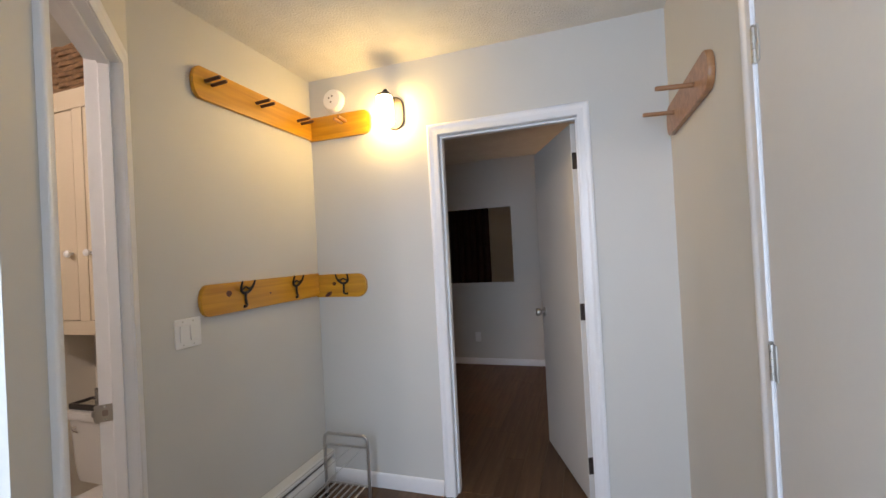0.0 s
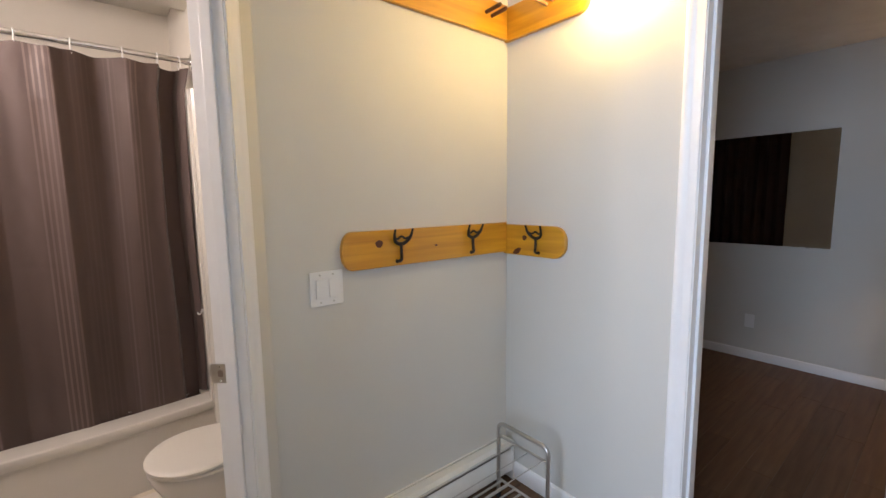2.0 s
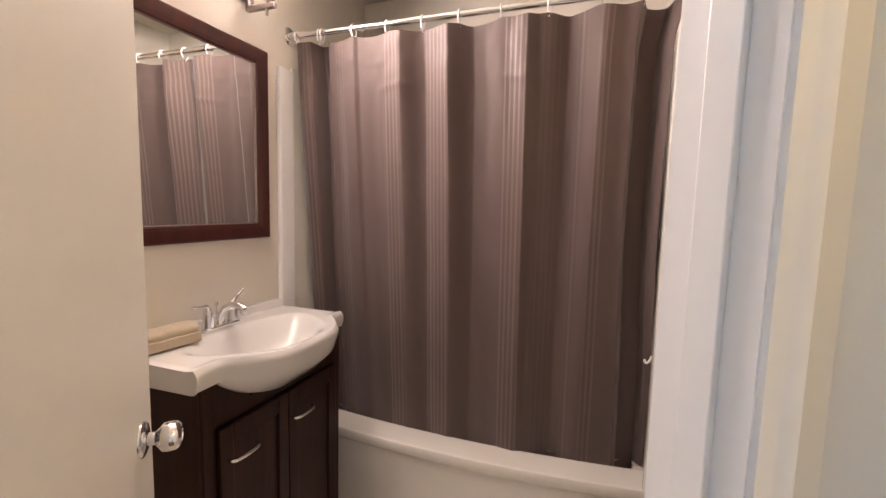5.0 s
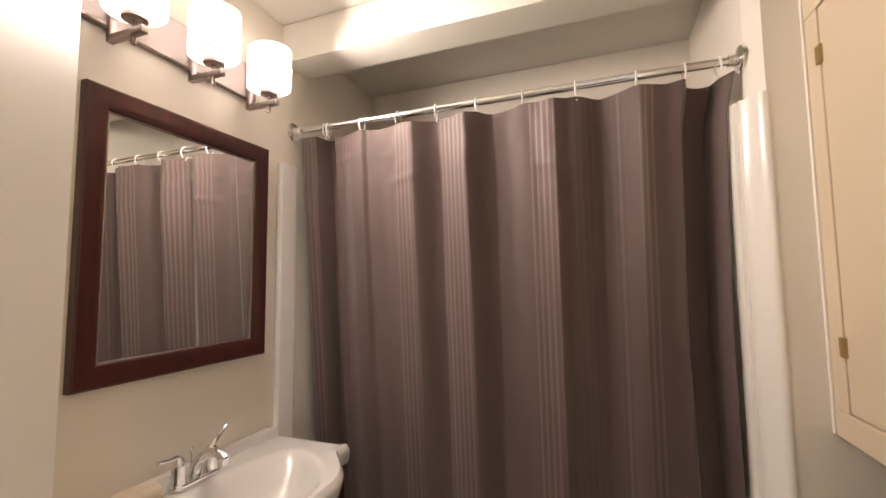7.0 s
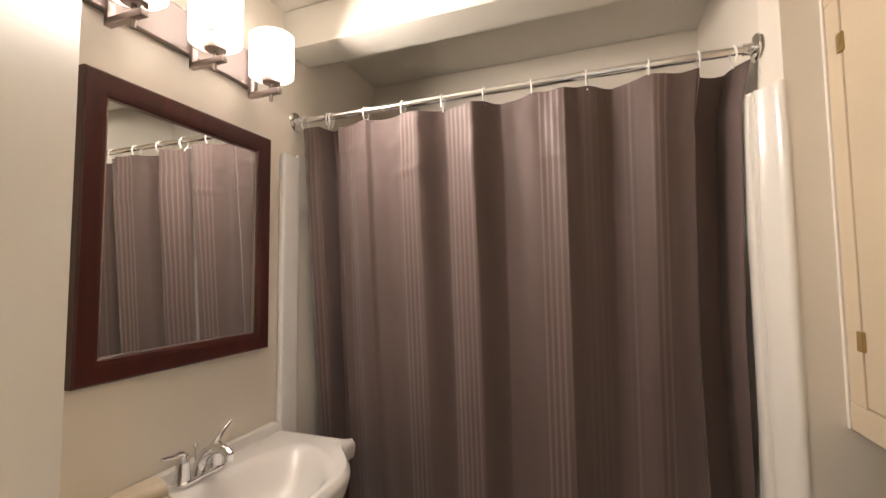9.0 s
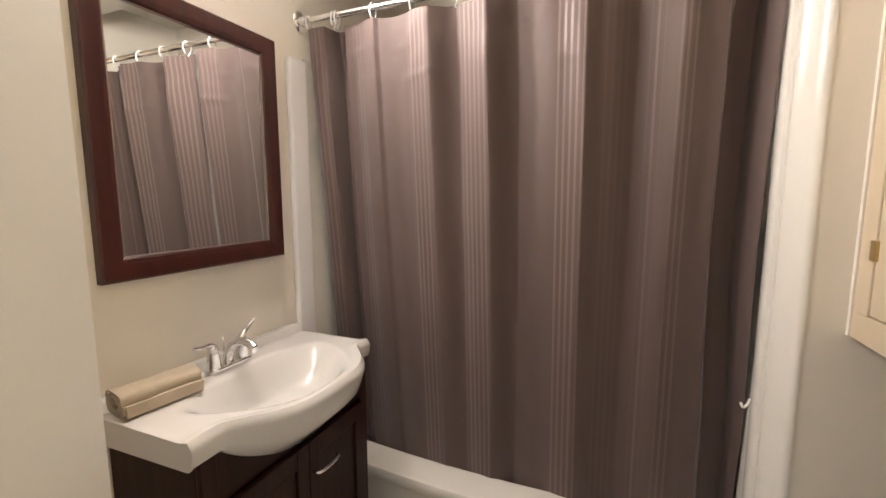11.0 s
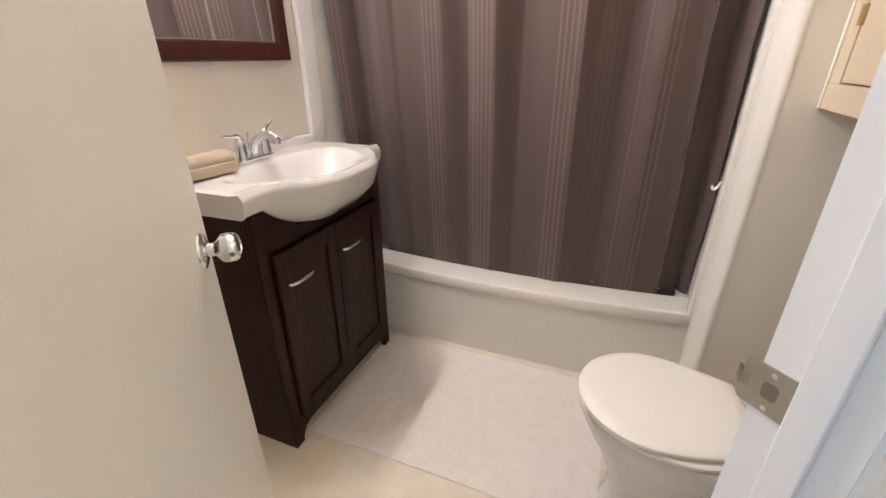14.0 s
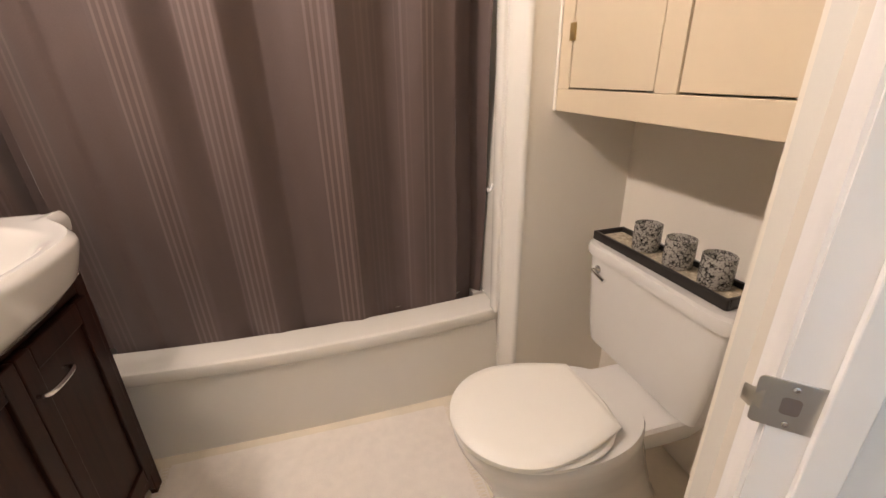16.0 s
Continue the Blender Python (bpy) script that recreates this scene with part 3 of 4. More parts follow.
def iron_hook(parent, x, z, y0):
    """A wrought hook: a horned yoke, a cross wave, a stem and a curled foot."""
    h = 0.118
    yoke = smooth_path([(x - 0.040, y0 - 0.028, z + 0.060), (x - 0.037, y0 - 0.016, z + 0.030), (x - 0.024, y0 - 0.006, z + 0.010), (x, y0 - 0.005, z + 0.001),
                        (x + 0.024, y0 - 0.006, z + 0.010), (x + 0.037, y0 - 0.016, z + 0.030), (x + 0.040, y0 - 0.028, z + 0.060)])
    hk = piece("hook", tube(yoke, [0.0042 + 0.0030 * math.sin(math.pi * i / (len(yoke) - 1)) for i in range(len(yoke))]), IRON, parent, "dark wrought iron hook")
    wave = smooth_path([(x - 0.036, y0 - 0.012, z + 0.028), (x - 0.018, y0 - 0.008, z + 0.022), (x, y0 - 0.008, z + 0.031), (x + 0.018, y0 - 0.008, z + 0.022), (x + 0.036, y0 - 0.012, z + 0.028)])
    piece("crossbar", tube(wave, 0.0042), IRON, hk)
    stem = smooth_path([(x, y0 - 0.005, z + 0.006), (x, y0 - 0.005, z - 0.025), (x + 0.001, y0 - 0.008, z - 0.044), (x + 0.010, y0 - 0.020, z - 0.056), (x + 0.028, y0 - 0.032, z - 0.059), (x + 0.042, y0 - 0.036, z - 0.058)])
    piece("stem", tube(stem, [0.006] * (len(stem) - 4) + [0.0058, 0.0056, 0.006, 0.0075]), IRON, hk)
    return hk


def knot(parent, x, z, y0, w, hgt, turn=0.0):
    out = []
    for k in range(18):
        a = 2 * math.pi * k / 18
        u, v = w * math.cos(a) * (1 + 0.1 * math.sin(3 * a)), hgt * math.sin(a)
        out.append((u * math.cos(turn) - v * math.sin(turn), u * math.sin(turn) + v * math.cos(turn)))
    piece("knot", slab(out, 0.0, 0.0008, None, 0, lambda a, b, c: (x + a, y0 - c, z + b)), KNOT, parent, "dark round pine knot")


def wall_place(ob_m, z):
    return ob_m @ Matrix.Translation((0, 0, z))


# local x = room -y, local -y = room -x, so the boards are built with their face on +y
def long_board(name, z, length, height, label):
    ob = thing(name, wall_place(pose(XS, YF - 0.0245, 0, 0, 0, -90), z), label, "coat rack")
    r = height * 0.47
    out = [(0, -height / 2), (length - r, -height / 2)]
    out += [(length - r + r * 0.62 * math.sin(radians(a)), -height / 2 + r - r * math.cos(radians(a))) for a in range(10, 91, 10)]
    out += [(length - r + r * 0.62 * math.cos(radians(a)), height / 2 - r + r * math.sin(radians(a))) for a in range(0, 91, 10)]
    out += [(0, height / 2)]
    piece("board", slab(out, 0, 0.022, None, 0.003, lambda x, y, z: (x, z, y)), PINE_X, ob)
    return ob


def flip_parts(ob):
    """Turns parts that were made facing -y to face +y."""
    for c in ob.children:
        if c.name.split(".")[0] in ("peg", "hook", "knot"):
            c.matrix_basis = Matrix.Diagonal((1, -1, 1, 1)) @ c.matrix_basis
    return ob


upper = long_board("coat_board", 2.185, 0.865, 0.145, "varnished pine coat board with wooden pegs, upper row")
for d in (0.10, 0.43, 0.74):
    peg(upper, d, 0.005, -0.022, 0.085, DARKPEG, 0.05, 0.0)
    peg(upper, d + 0.035, 0.012, -0.022, 0.085, DARKPEG, 0.05, 0.0)
flip_parts(upper)
lower = long_board("coat_board", 1.218, 0.875, 0.140, "varnished pine coat board with black iron hooks, lower row")
iron_hook(lower, 0.225, 0.012, -0.022)
iron_hook(lower, 0.605, 0.012, -0.022)
knot(lower, 0.700, 0.020, -0.022, 0.016, 0.014)
knot(lower, 0.43, -0.005, -0.022, 0.008, 0.004, 0.3)
flip_parts(lower)
# short boards on the doorway wall: x to the east, face on -y
su = coat_board("coat_board", pose(XS, YF, 2.180), 0.425, 0.145, 0.022, 0.05, PINE_X, "short varnished pine coat board with wooden peg")
peg(su, 0.265, 0.020, -0.022, 0.085, OAKPEG, 0.05)
peg(su, 0.235, 0.012, -0.022, 0.085, OAKPEG, 0.05)
sl = coat_board("coat_board", pose(XS, YF, 1.208), 0.345, 0.140, 0.022, 0.06, PINE_X, "short varnished pine coat board with iron hook")
iron_hook(sl, 0.195, 0.012, -0.022)
knot(sl, 0.128, 0.012, -0.022, 0.013, 0.012)
knot(sl, 0.085, -0.052, -0.022, 0.026, 0.012, 0.5)
# board on the wall opposite
ro = thing("peg_rack", pose(XR, 1.955, 1.925, 0, 0, 90), "reddish oak peg rack with two long pegs", "coat rack")
out = [(x + 0.345, y) for x, y in rounded(0.69, 0.135, 0.060, 8)]
piece("board", slab(out, 0, 0.022, None, 0.004, lambda x, y, z: (x, z, y)), OAKPEG, ro)
for d in (0.19, 0.52):
    piece("peg", turned([(0.009, 0), (0.009, 0.118), (0.007, 0.125)], (d, 0.020, 0.005), (0, 1, 0.05), 14), OAKPEG, ro)

# light switch
sw = thing("light_switch", pose(XS, 1.751, 1.098, 0, 0, 90), "white double rocker light switch plate", "light switch")
piece("plate", slab(rounded(0.122, 0.121, 0.006), 0, 0.006, None, 0.002, lambda x, y, z: (x, -z, y)), PLASTIC, sw)
for dx, tilt in ((-0.024, 4), (0.024, -4)):
    bm = box((-0.0165, -0.0035, -0.033), (0.0165, 0.002, 0.033), 0.0012)
    r = piece("rocker", bm, PLASTIC, sw)
    r.matrix_basis = pose(dx, -0.007, 0, tilt, 0, 0)
    for z in (-0.048, 0.048):
        piece("screw", turned([(0.0036, 0), (0.003, 0.001)], (dx, -0.006, z), (0, -1, 0), 10), SATIN, sw)

# wall sconce
sc = thing("wall_sconce", pose(-0.665, YF, 2.17), "lit wall sconce, frosted glass cylinder on dark bracket", "wall lamp")
piece("back_plate", slab(rounded(0.115, 0.19, 0.055, 8), 0, 0.018, None, 0.005, lambda x, y, z: (x + 0.02, -z, y + 0.03)), BRONZE, sc)
piece("arm", tube(smooth_path([(0.01, -0.016, 0.09), (0, -0.05, 0.135), (0, -0.085, 0.140), (0, -0.10, 0.115)]), 0.011), BRONZE, sc)
piece("cap", turned([(0.010, 0.128), (0.02, 0.124), (0.044, 0.110), (0.046, 0.100)], (0, -0.10, 0), (0, 0, 1), 24), BRONZE, sc)
piece("glass_shade", turned([(0.043, 0.10), (0.047, 0.08), (0.047, -0.045), (0.043, -0.058), (0.030, -0.066), (0.0, -0.068)], (0, -0.10, 0), (0, 0, 1), 28, cap=False), SCONCEGLASS, sc, "glowing frosted glass cylinder")

# smoke alarm
al = thing("smoke_alarm", pose(-1.045, YF, 2.338), "round white smoke alarm on the wall", "smoke alarm")
piece("housing", turned([(0.068, 0), (0.068, 0.012), (0.064, 0.030), (0.056, 0.038), (0.0, 0.040)], (0, 0, 0), (0, -1, 0), 32), PLASTIC, al)
# dark discs on the housing, coloured like the shade inside vent holes
for x, z in ((-0.018, 0.012), (0.004, 0.022), (-0.006, -0.014)):
    piece("vent_shade_disc", turned([(0.0055, 0), (0.005, 0.001)], (x, -0.0395, z), (0, -1, 0), 10), BRONZE, al)

# baseboard heater
hb = thing("baseboard_heater", pose(XS, 1.70, 0.0), "white enamel baseboard heater along the wall", "heater")
L = 0.955
sec_top = [(0.0, 0.205), (0.055, 0.205), (0.070, 0.192), (0.070, 0.178), (0.062, 0.178), (0.058, 0.190), (0.0, 0.195)]
piece("hood", loft([[(x, y, z) for x, z in sec_top] for y in (0, L)]), ENAMEL, hb)
sec_front = [(0.058, 0.050), (0.066, 0.050), (0.068, 0.145), (0.058, 0.158), (0.055, 0.150), (0.060, 0.140)]
piece("front_panel", loft([[(x, y, z) for x, z in sec_front] for y in (0.0, L)]), ENAMEL, hb)
piece("back_panel", box((0.001, 0, 0.02), (0.006, L, 0.195)), ENAMEL, hb)
for y in (-0.004, L):
    piece("end_cap", box((0.0, y, 0.0), (0.072, y + 0.004, 0.207), 0.001), ENAMEL, hb)
for k in range(70):
    y = 0.05 + k * 0.0125
    if k == 0:
        fin_mesh = box((0.015, 0, 0.065), (0.052, 0.0012, 0.165))
        fin = piece("fin", fin_mesh, SATIN, hb)
        fin.location = (0, y, 0)
    else:
        f = new("fin", fin.data)
        f.parent, f.location = hb, (0, y, 0)

# shoe rack of bent tube
rk = thing("shoe_rack", pose(-0.985, 1.645, 0.0), "chrome two-tier shoe rack of bent tube", "shoe rack")
for y in (0.0, 0.870):
    pts = [(-0.140, y, 0.012)] + [(-0.140, y, 0.31)] + [(-0.140 + 0.035 * (1 - math.cos(radians(a))), y, 0.335 + 0.035 * math.sin(radians(a))) for a in range(0, 91, 15)]
    pts += [(0.140 - 0.035 * (1 - math.cos(radians(a))), y, 0.335 + 0.035 * math.sin(radians(a))) for a in range(90, -1, -15)] + [(0.140, y, 0.31), (0.140, y, 0.012)]
    piece("end_frame", tube(pts, 0.0095, seg=12), SATIN, rk, "bent metal end frame")
    piece("crossbar", rod((-0.14, y, 0.305), (0.14, y, 0.305), 0.006), SATIN, rk)
    piece("crossbar", rod((-0.14, y, 0.09), (0.14, y, 0.09), 0.006), SATIN, rk)
    for x in (-0.14, 0.14):
        piece("foot", turned([(0.013, 0), (0.013, 0.02), (0.010, 0.024)], (x, y, 0), (0, 0, 1), 14), DARKPL, rk, "dark rubber foot")
for z, dz in ((0.305, -0.03), (0.09, 0.0)):
    count, r = (4, 0.0022) if z > 0.2 else (7, 0.0048)
    for k in range(count):
        x = -0.115 + k * 0.23 / (count - 1)
        piece("shelf_bar", rod((x, 0.0, z), (x, 0.870, z), r, seg=8), SATIN, rk)

# ---------------------------------------------------------------- bedroom things
mr = thing("wall_mirror", pose(-0.97, 5.41, 1.435), "frameless rectangular wall mirror", "mirror")
piece("glass", box((-0.535, -0.008, -0.447), (0.535, -0.002, 0.447)), MIRROR, mr)
for x in (-0.4, 0.4):
    piece("clip", box((x - 0.012, -0.012, -0.452), (x + 0.012, 0, -0.438), 0.002), CHROME, mr)


def cloth_grid(width, drop, folds, amp, nx, nz, shape):
    """A hanging cloth with width coordinates in UV; shape(s, d) gives the place of the cloth's point."""
    bm = bmesh.new()
    uv = bm.loops.layers.uv.new("UVMap")
    rows = [[bm.verts.new(shape(i / nx, j / nz)) for i in range(nx + 1)] for j in range(nz + 1)]
    for j in range(nz):
        for i in range(nx):
            f = bm.faces.new((rows[j][i], rows[j][i + 1], rows[j + 1][i + 1], rows[j + 1][i]))
            f.smooth = True
            for loop, (a, b) in zip(f.loops, ((i, j), (i + 1, j), (i + 1, j + 1), (i, j + 1))):
                loop[uv].uv = (a / nx, b / nz)
    return bm


dr = thing("drape", pose(-1.95, YF + 0.17, 0.0), "dark brown drape hanging to the floor", "curtain")
piece("cloth", cloth_grid(1.3, 2.2, 12, 0.04, 150, 6, lambda s, d: (-0.70 + 1.40 * s, 0.032 * math.sin(s * 75) + 0.012 * math.sin(s * 31), 2.25 - 2.22 * d)), DRAPE, dr)
piece("drape_rod", rod((-0.75, 0, 2.27), (0.75, 0, 2.27), 0.012), BRONZE, dr)

lamp = thing("floor_lamp", pose(0.72, 5.0, 0.0), "lit floor lamp with a fabric shade", "floor lamp")
piece("base", turned([(0.13, 0), (0.13, 0.012), (0.03, 0.025), (0.012, 0.04)], seg=28), BRONZE, lamp)
piece("pole", rod((0, 0, 0.03), (0, 0, 1.25), 0.009), BRONZE, lamp)
piece("shade", turned([(0.19, 1.20), (0.13, 1.46)], seg=32, cap=False), LAMPSHADE, lamp, "glowing fabric shade")

# wall outlet in the bedroom
ou = thing("wall_outlet", pose(-0.91, 5.41, 0.33), "white wall outlet plate", "outlet")
piece("plate", slab(rounded(0.07, 0.115, 0.005), 0, 0.005, None, 0.0015, lambda x, y, z: (x, -z, y)), PLASTIC, ou)

# ---------------------------------------------------------------- bathroom things
# tub
tub = thing("bathtub", pose(0, 0, 0), "white alcove bathtub with a bowed apron", "bathtub")
RIM = 0.355
NB = 40


def bow(y):
    """Front of the rim: bowed outwards in the middle."""
    t = (y - YV) / (YT - YV) * 2 - 1
    return 0.055 * (1 - t * t)


ys = [YV + 0.006 + (YT - YV - 0.012) * i / NB for i in range(NB + 1)]
front = []
for y in ys:
    x = -2.292 + bow(y)
    front.append([(x - 0.155, y, RIM - 0.10), (x - 0.150, y, RIM - 0.02), (x - 0.140, y, RIM - 0.004), (x - 0.125, y, RIM), (x - 0.014, y, RIM), (x - 0.004, y, RIM - 0.003), (x, y, RIM - 0.011), (x, y, RIM - 0.040),
                  (x - 0.003, y, RIM - 0.048), (x - 0.010, y, RIM - 0.053), (-2.275 + bow(y) * 0.55, y, 0.12), (-2.272 + bow(y) * 0.45, y, 0.0), (-2.30, y, 0.0), (-2.30, y, RIM - 0.11)])
piece("apron", loft(front), ACRYLIC, tub)
inner = []
for z, ins in ((RIM, 0.0), (RIM - 0.02, 0.012), (RIM - 0.15, 0.05), (0.10, 0.09), (0.07, 0.13)):
    cx, cy = (-2.46 + XB + 0.05) / 2 + 0.02, (YV + YT) / 2
    hw, hl = (-2.42 - (XB + 0.05)) / 2 - ins, (YT - YV) / 2 - 0.05 - ins
    inner.append([(cx + hw * math.copysign(abs(math.cos(a)) ** 0.5, math.cos(a)), cy + hl * math.copysign(abs(math.sin(a)) ** 0.35, math.sin(a)), z) for a in [2 * math.pi * k / 48 for k in range(48)]])
basin = loft(inner, cap=False)
tmpb = bmesh.new()
vs = [tmpb.verts.new(p) for p in inner[-1]]
tmpb.faces.new(vs)
merge(basin, tmpb)
piece("basin", basin, ACRYLIC, tub)
bm = box((XB + 0.002, YV + 0.004, 0.02), (XB + 0.06, YT - 0.004, RIM - 0.001))
box((XB + 0.06, YV + 0.004, 0.02), (-2.44, YV + 0.055, RIM - 0.001), bm=bm)
box((XB + 0.06, YT - 0.055, 0.02), (-2.44, YT - 0.004, RIM - 0.001), bm=bm)
piece("deck", bm, ACRYLIC, tub)

# surround panels
su1 = thing("tub_surround", pose(0, 0, 0), "white acrylic surround panels above the tub", "tub surround")
piece("side_panel", box((XB + 0.015, YV + 0.001, RIM + 0.002), (-2.2665, YV + 0.013, 1.945), 0.004), ACRYLIC, su1)
piece("side_panel", box((XB + 0.015, YT - 0.013, RIM + 0.002), (-2.235, YT - 0.001, 1.95), 0.004), ACRYLIC, su1)
piece("back_panel", box((XB + 0.002, YV + 0.002, RIM + 0.002), (XB + 0.014, YT - 0.002, 1.95), 0.004), ACRYLIC, su1)
piece("edge_bead", box((-2.266, YV + 0.001, RIM), (-2.172, YV + 0.024, 1.930), 0.009), TRIM, su1, "white edge board of the surround")
piece("edge_bead", box((-2.312, 1.537, RIM), (-2.250, YT - 0.001, 1.952), 0.012), ACRYLIC, su1)
# moulded board on the rounded end of the tub wall, down to the floor beside the apron
sec = [(-2.249, 1.571), (-2.249, 1.552), (-2.244, 1.547), (-2.232, 1.549), (-2.226, 1.560), (-2.212, 1.566), (-2.206, 1.572), (-2.192, 1.577), (-2.182, 1.583), (-2.1765, 1.592), (-2.1775, 1.600), (-2.181, 1.597), (-2.2452, 1.5715)]
structure("trim_tub_corner", loft([[(x, y, z) for x, y in sec] for z in (0.0, 1.945)]), ACRYLIC, "white moulded trim board beside the tub", "trim")
hk = thing("tub_hook", pose(-2.296, 1.535, 0.835), "small white plastic hook on the tub trim", "hook")
piece("hook", tube(smooth_path([(0, 0, 0.018), (0, -0.006, 0.0), (0, -0.016, -0.008), (0, -0.022, 0.004)]), 0.004), PLASTIC, hk)

# rod, rings and curtain
RODX, RODZ = -2.262, 2.075
rd = thing("curtain_rod", pose(RODX, 0, RODZ), "chrome shower curtain rod with wall flanges", "curtain rod")
piece("rod", rod((0, YV + 0.004, 0), (0, YT - 0.004, 0), 0.0125, seg=20), CHROME, rd)
for y, s in ((YV + 0.001, 1), (YT - 0.001, -1)):
    piece("flange", turned([(0.038, 0), (0.038, 0.004), (0.034, 0.0075), (0.018, 0.010), (0.0165, 0.013), (0.0165, 0.032), (0.012, 0.032)], (0, y, 0), (0, s, 0), 28), CHROME, rd)

RINGS = [0.072, 0.181, 0.196, 0.347, 0.50, 0.652, 0.802, 0.958, 1.128, 1.301, 1.430, 1.515]
ring_bm = bmesh.new()
pts = [(0.020 * math.cos(radians(a)), 0, 0.026 * math.sin(radians(a)) - 0.011) for a in range(-60, 241, 15)]
tube(pts + [(-0.004, 0, -0.045)], 0.0028, ring_bm, 8)
ring0 = None
for k, y in enumerate(RINGS):
    if ring0 is None:
        ring0 = thing("curtain_ring", pose(RODX, y, RODZ), "white plastic shower curtain ring on the rod", "curtain ring", "rings on the curtain rod")
        piece("loop", ring_bm, PLASTIC, ring0)
    else:
        copy_thing(ring0, pose(RODX, y, RODZ, 0, 0, random.uniform(-14, 14)))

# pleats along the rod: (place, how far out), out towards the room on the long flat faces and quickly back
PLEATS = [(0.045, -0.1), (0.100, 0.55), (0.148, 0.45), (0.160, -1.5), (0.198, -1.7), (0.209, -0.4), (0.240, -0.5), (0.345, 0.15), (0.362, -0.12), (0.47, -0.05), (0.565, 0.75), (0.65, -0.5), (0.765, 0.85), (0.850, -0.75), (1.060, 1.0), (1.10, 0.2), (1.20, -0.85),
          (1.312, 0.5), (1.36, 0.3), (1.426, 0.3), (1.441, -1.4), (1.502, -1.7), (1.518, -0.6), (1.545, 0.3)]


def pleat(y):
    for (p, u), (q, v) in zip(PLEATS, PLEATS[1:]):
        if y <= q:
            t = max(0.0, (y - p) / (q - p))
            t = 0.55 * t + 0.45 * t * t * (3 - 2 * t)
            return u + (v - u) * t
    return PLEATS[-1][1]


def curtain_shape(s, d):
    """The shower curtain: pleats hung from the rings, falling inside the rim."""
    y = YV + 0.042 + (YT - YV - 0.068) * s
    drift = 0.012 * math.sin(3.1 * d + 8 * s) * d
    wave = pleat(y + drift) + 0.10 * math.sin(46 * s + 2.0 * d) + 0.05 * math.sin(97 * s - 3 * d)
    sag = 0.0
    for p, q in zip(RINGS, RINGS[1:]):
        if p <= y <= q:
            sag = 0.007 * math.sin(math.pi * (y - p) / (q - p))
    pull = max(0.0, (s - 0.82) / 0.18)
    tuck = min(1.0, d / 0.07)
    low = max(0.0, min(1.0, (d - 0.45) / 0.3))
    y += pull * (0.008 - 0.024 * tuck + 0.020 * low)
    x = RODX - 0.004 - (0.182 - bow(y)) * d - 0.006 * pull + 0.050 * wave * (0.75 + 0.25 * min(1.0, d / 0.12)) * (1.0 - 0.45 * d)
    x += 0.0025 * noise.noise(Vector((s * 14, d * 9, 1.0))) + 0.0015 * noise.noise(Vector((s * 40, d * 22, 4.0)))
    # packing creases across the cloth and puckers below the rings
    for row, deep in ((0.055, 0.0050), (0.115, 0.0050), (0.30, 0.0035), (0.52, 0.0028), (0.74, 0.0022)):
        here = noise.noise(Vector((s * 11, row * 40, 7.0)))
        x += deep * max(0.0, here + 0.25) * math.exp(-((d - row - 0.004 * math.sin(30 * s)) / 0.006) ** 2)
    x += 0.006 * max(0.0, 1 - d / 0.16) * noise.noise(Vector((s * 30, d * 26, 9.0)))
    return (x, y, RODZ - 0.031 - sag * (1 - d) - (RODZ - 0.031 - 0.285) * d)


cu = thing("shower_curtain", pose(0, 0, 0), "brown satin-striped shower curtain, drawn closed", "shower curtain")
cloth = piece("cloth", cloth_grid(1.5, 1.7, 12, 0.02, 420, 150, curtain_shape), CURTAIN, cu)
for f in cloth.data.polygons:
    f.use_smooth = True

# mirror over the vanity
MX0, MX1, MZ0, MZ1 = -2.106, -1.515, 1.215, 1.955
vm = thing("framed_mirror", pose((MX0 + MX1) / 2, YV, (MZ0 + MZ1) / 2), "wall mirror in a dark cherry wooden frame", "mirror")
hw, hh = (MX1 - MX0) / 2, (MZ1 - MZ0) / 2
prof = [(0.0, 0.0), (0.0, 0.022), (0.005, 0.027), (0.040, 0.024), (0.046, 0.019), (0.050, 0.019), (0.055, 0.015), (0.060, 0.010), (0.060, 0.0)]
rings = [[(sx * (hw - d), h, sz * (hh - d)) for d, h in prof] for sx, sz in ((-1, -1), (1, -1), (1, 1), (-1, 1), (-1, -1))]
fb = loft(rings, cap=False)
piece("frame", fb, CHERRY, vm)
piece("glass", box((-hw + 0.050, 0.003, -hh + 0.050), (hw - 0.050, 0.008, hh - 0.050)), MIRROR, vm)
bm = bmesh.new()
for a, b in (((-hw + .058, 0.010, -hh + .058), (hw - .058, 0.010, -hh + .058)), ((hw - .058, 0.010, -hh + .058), (hw - .058, 0.010, hh - .058)), ((hw - .058, 0.010, hh - .058), (-hw + .058, 0.010, hh - .058)), ((-hw + .058, 0.010, hh - .058), (-hw + .058, 0.010, -hh + .058))):
    rod(a, b, 0.003, bm, 8)
piece("inner_bead", bm, NICKEL, vm, "thin worn metallic bead")

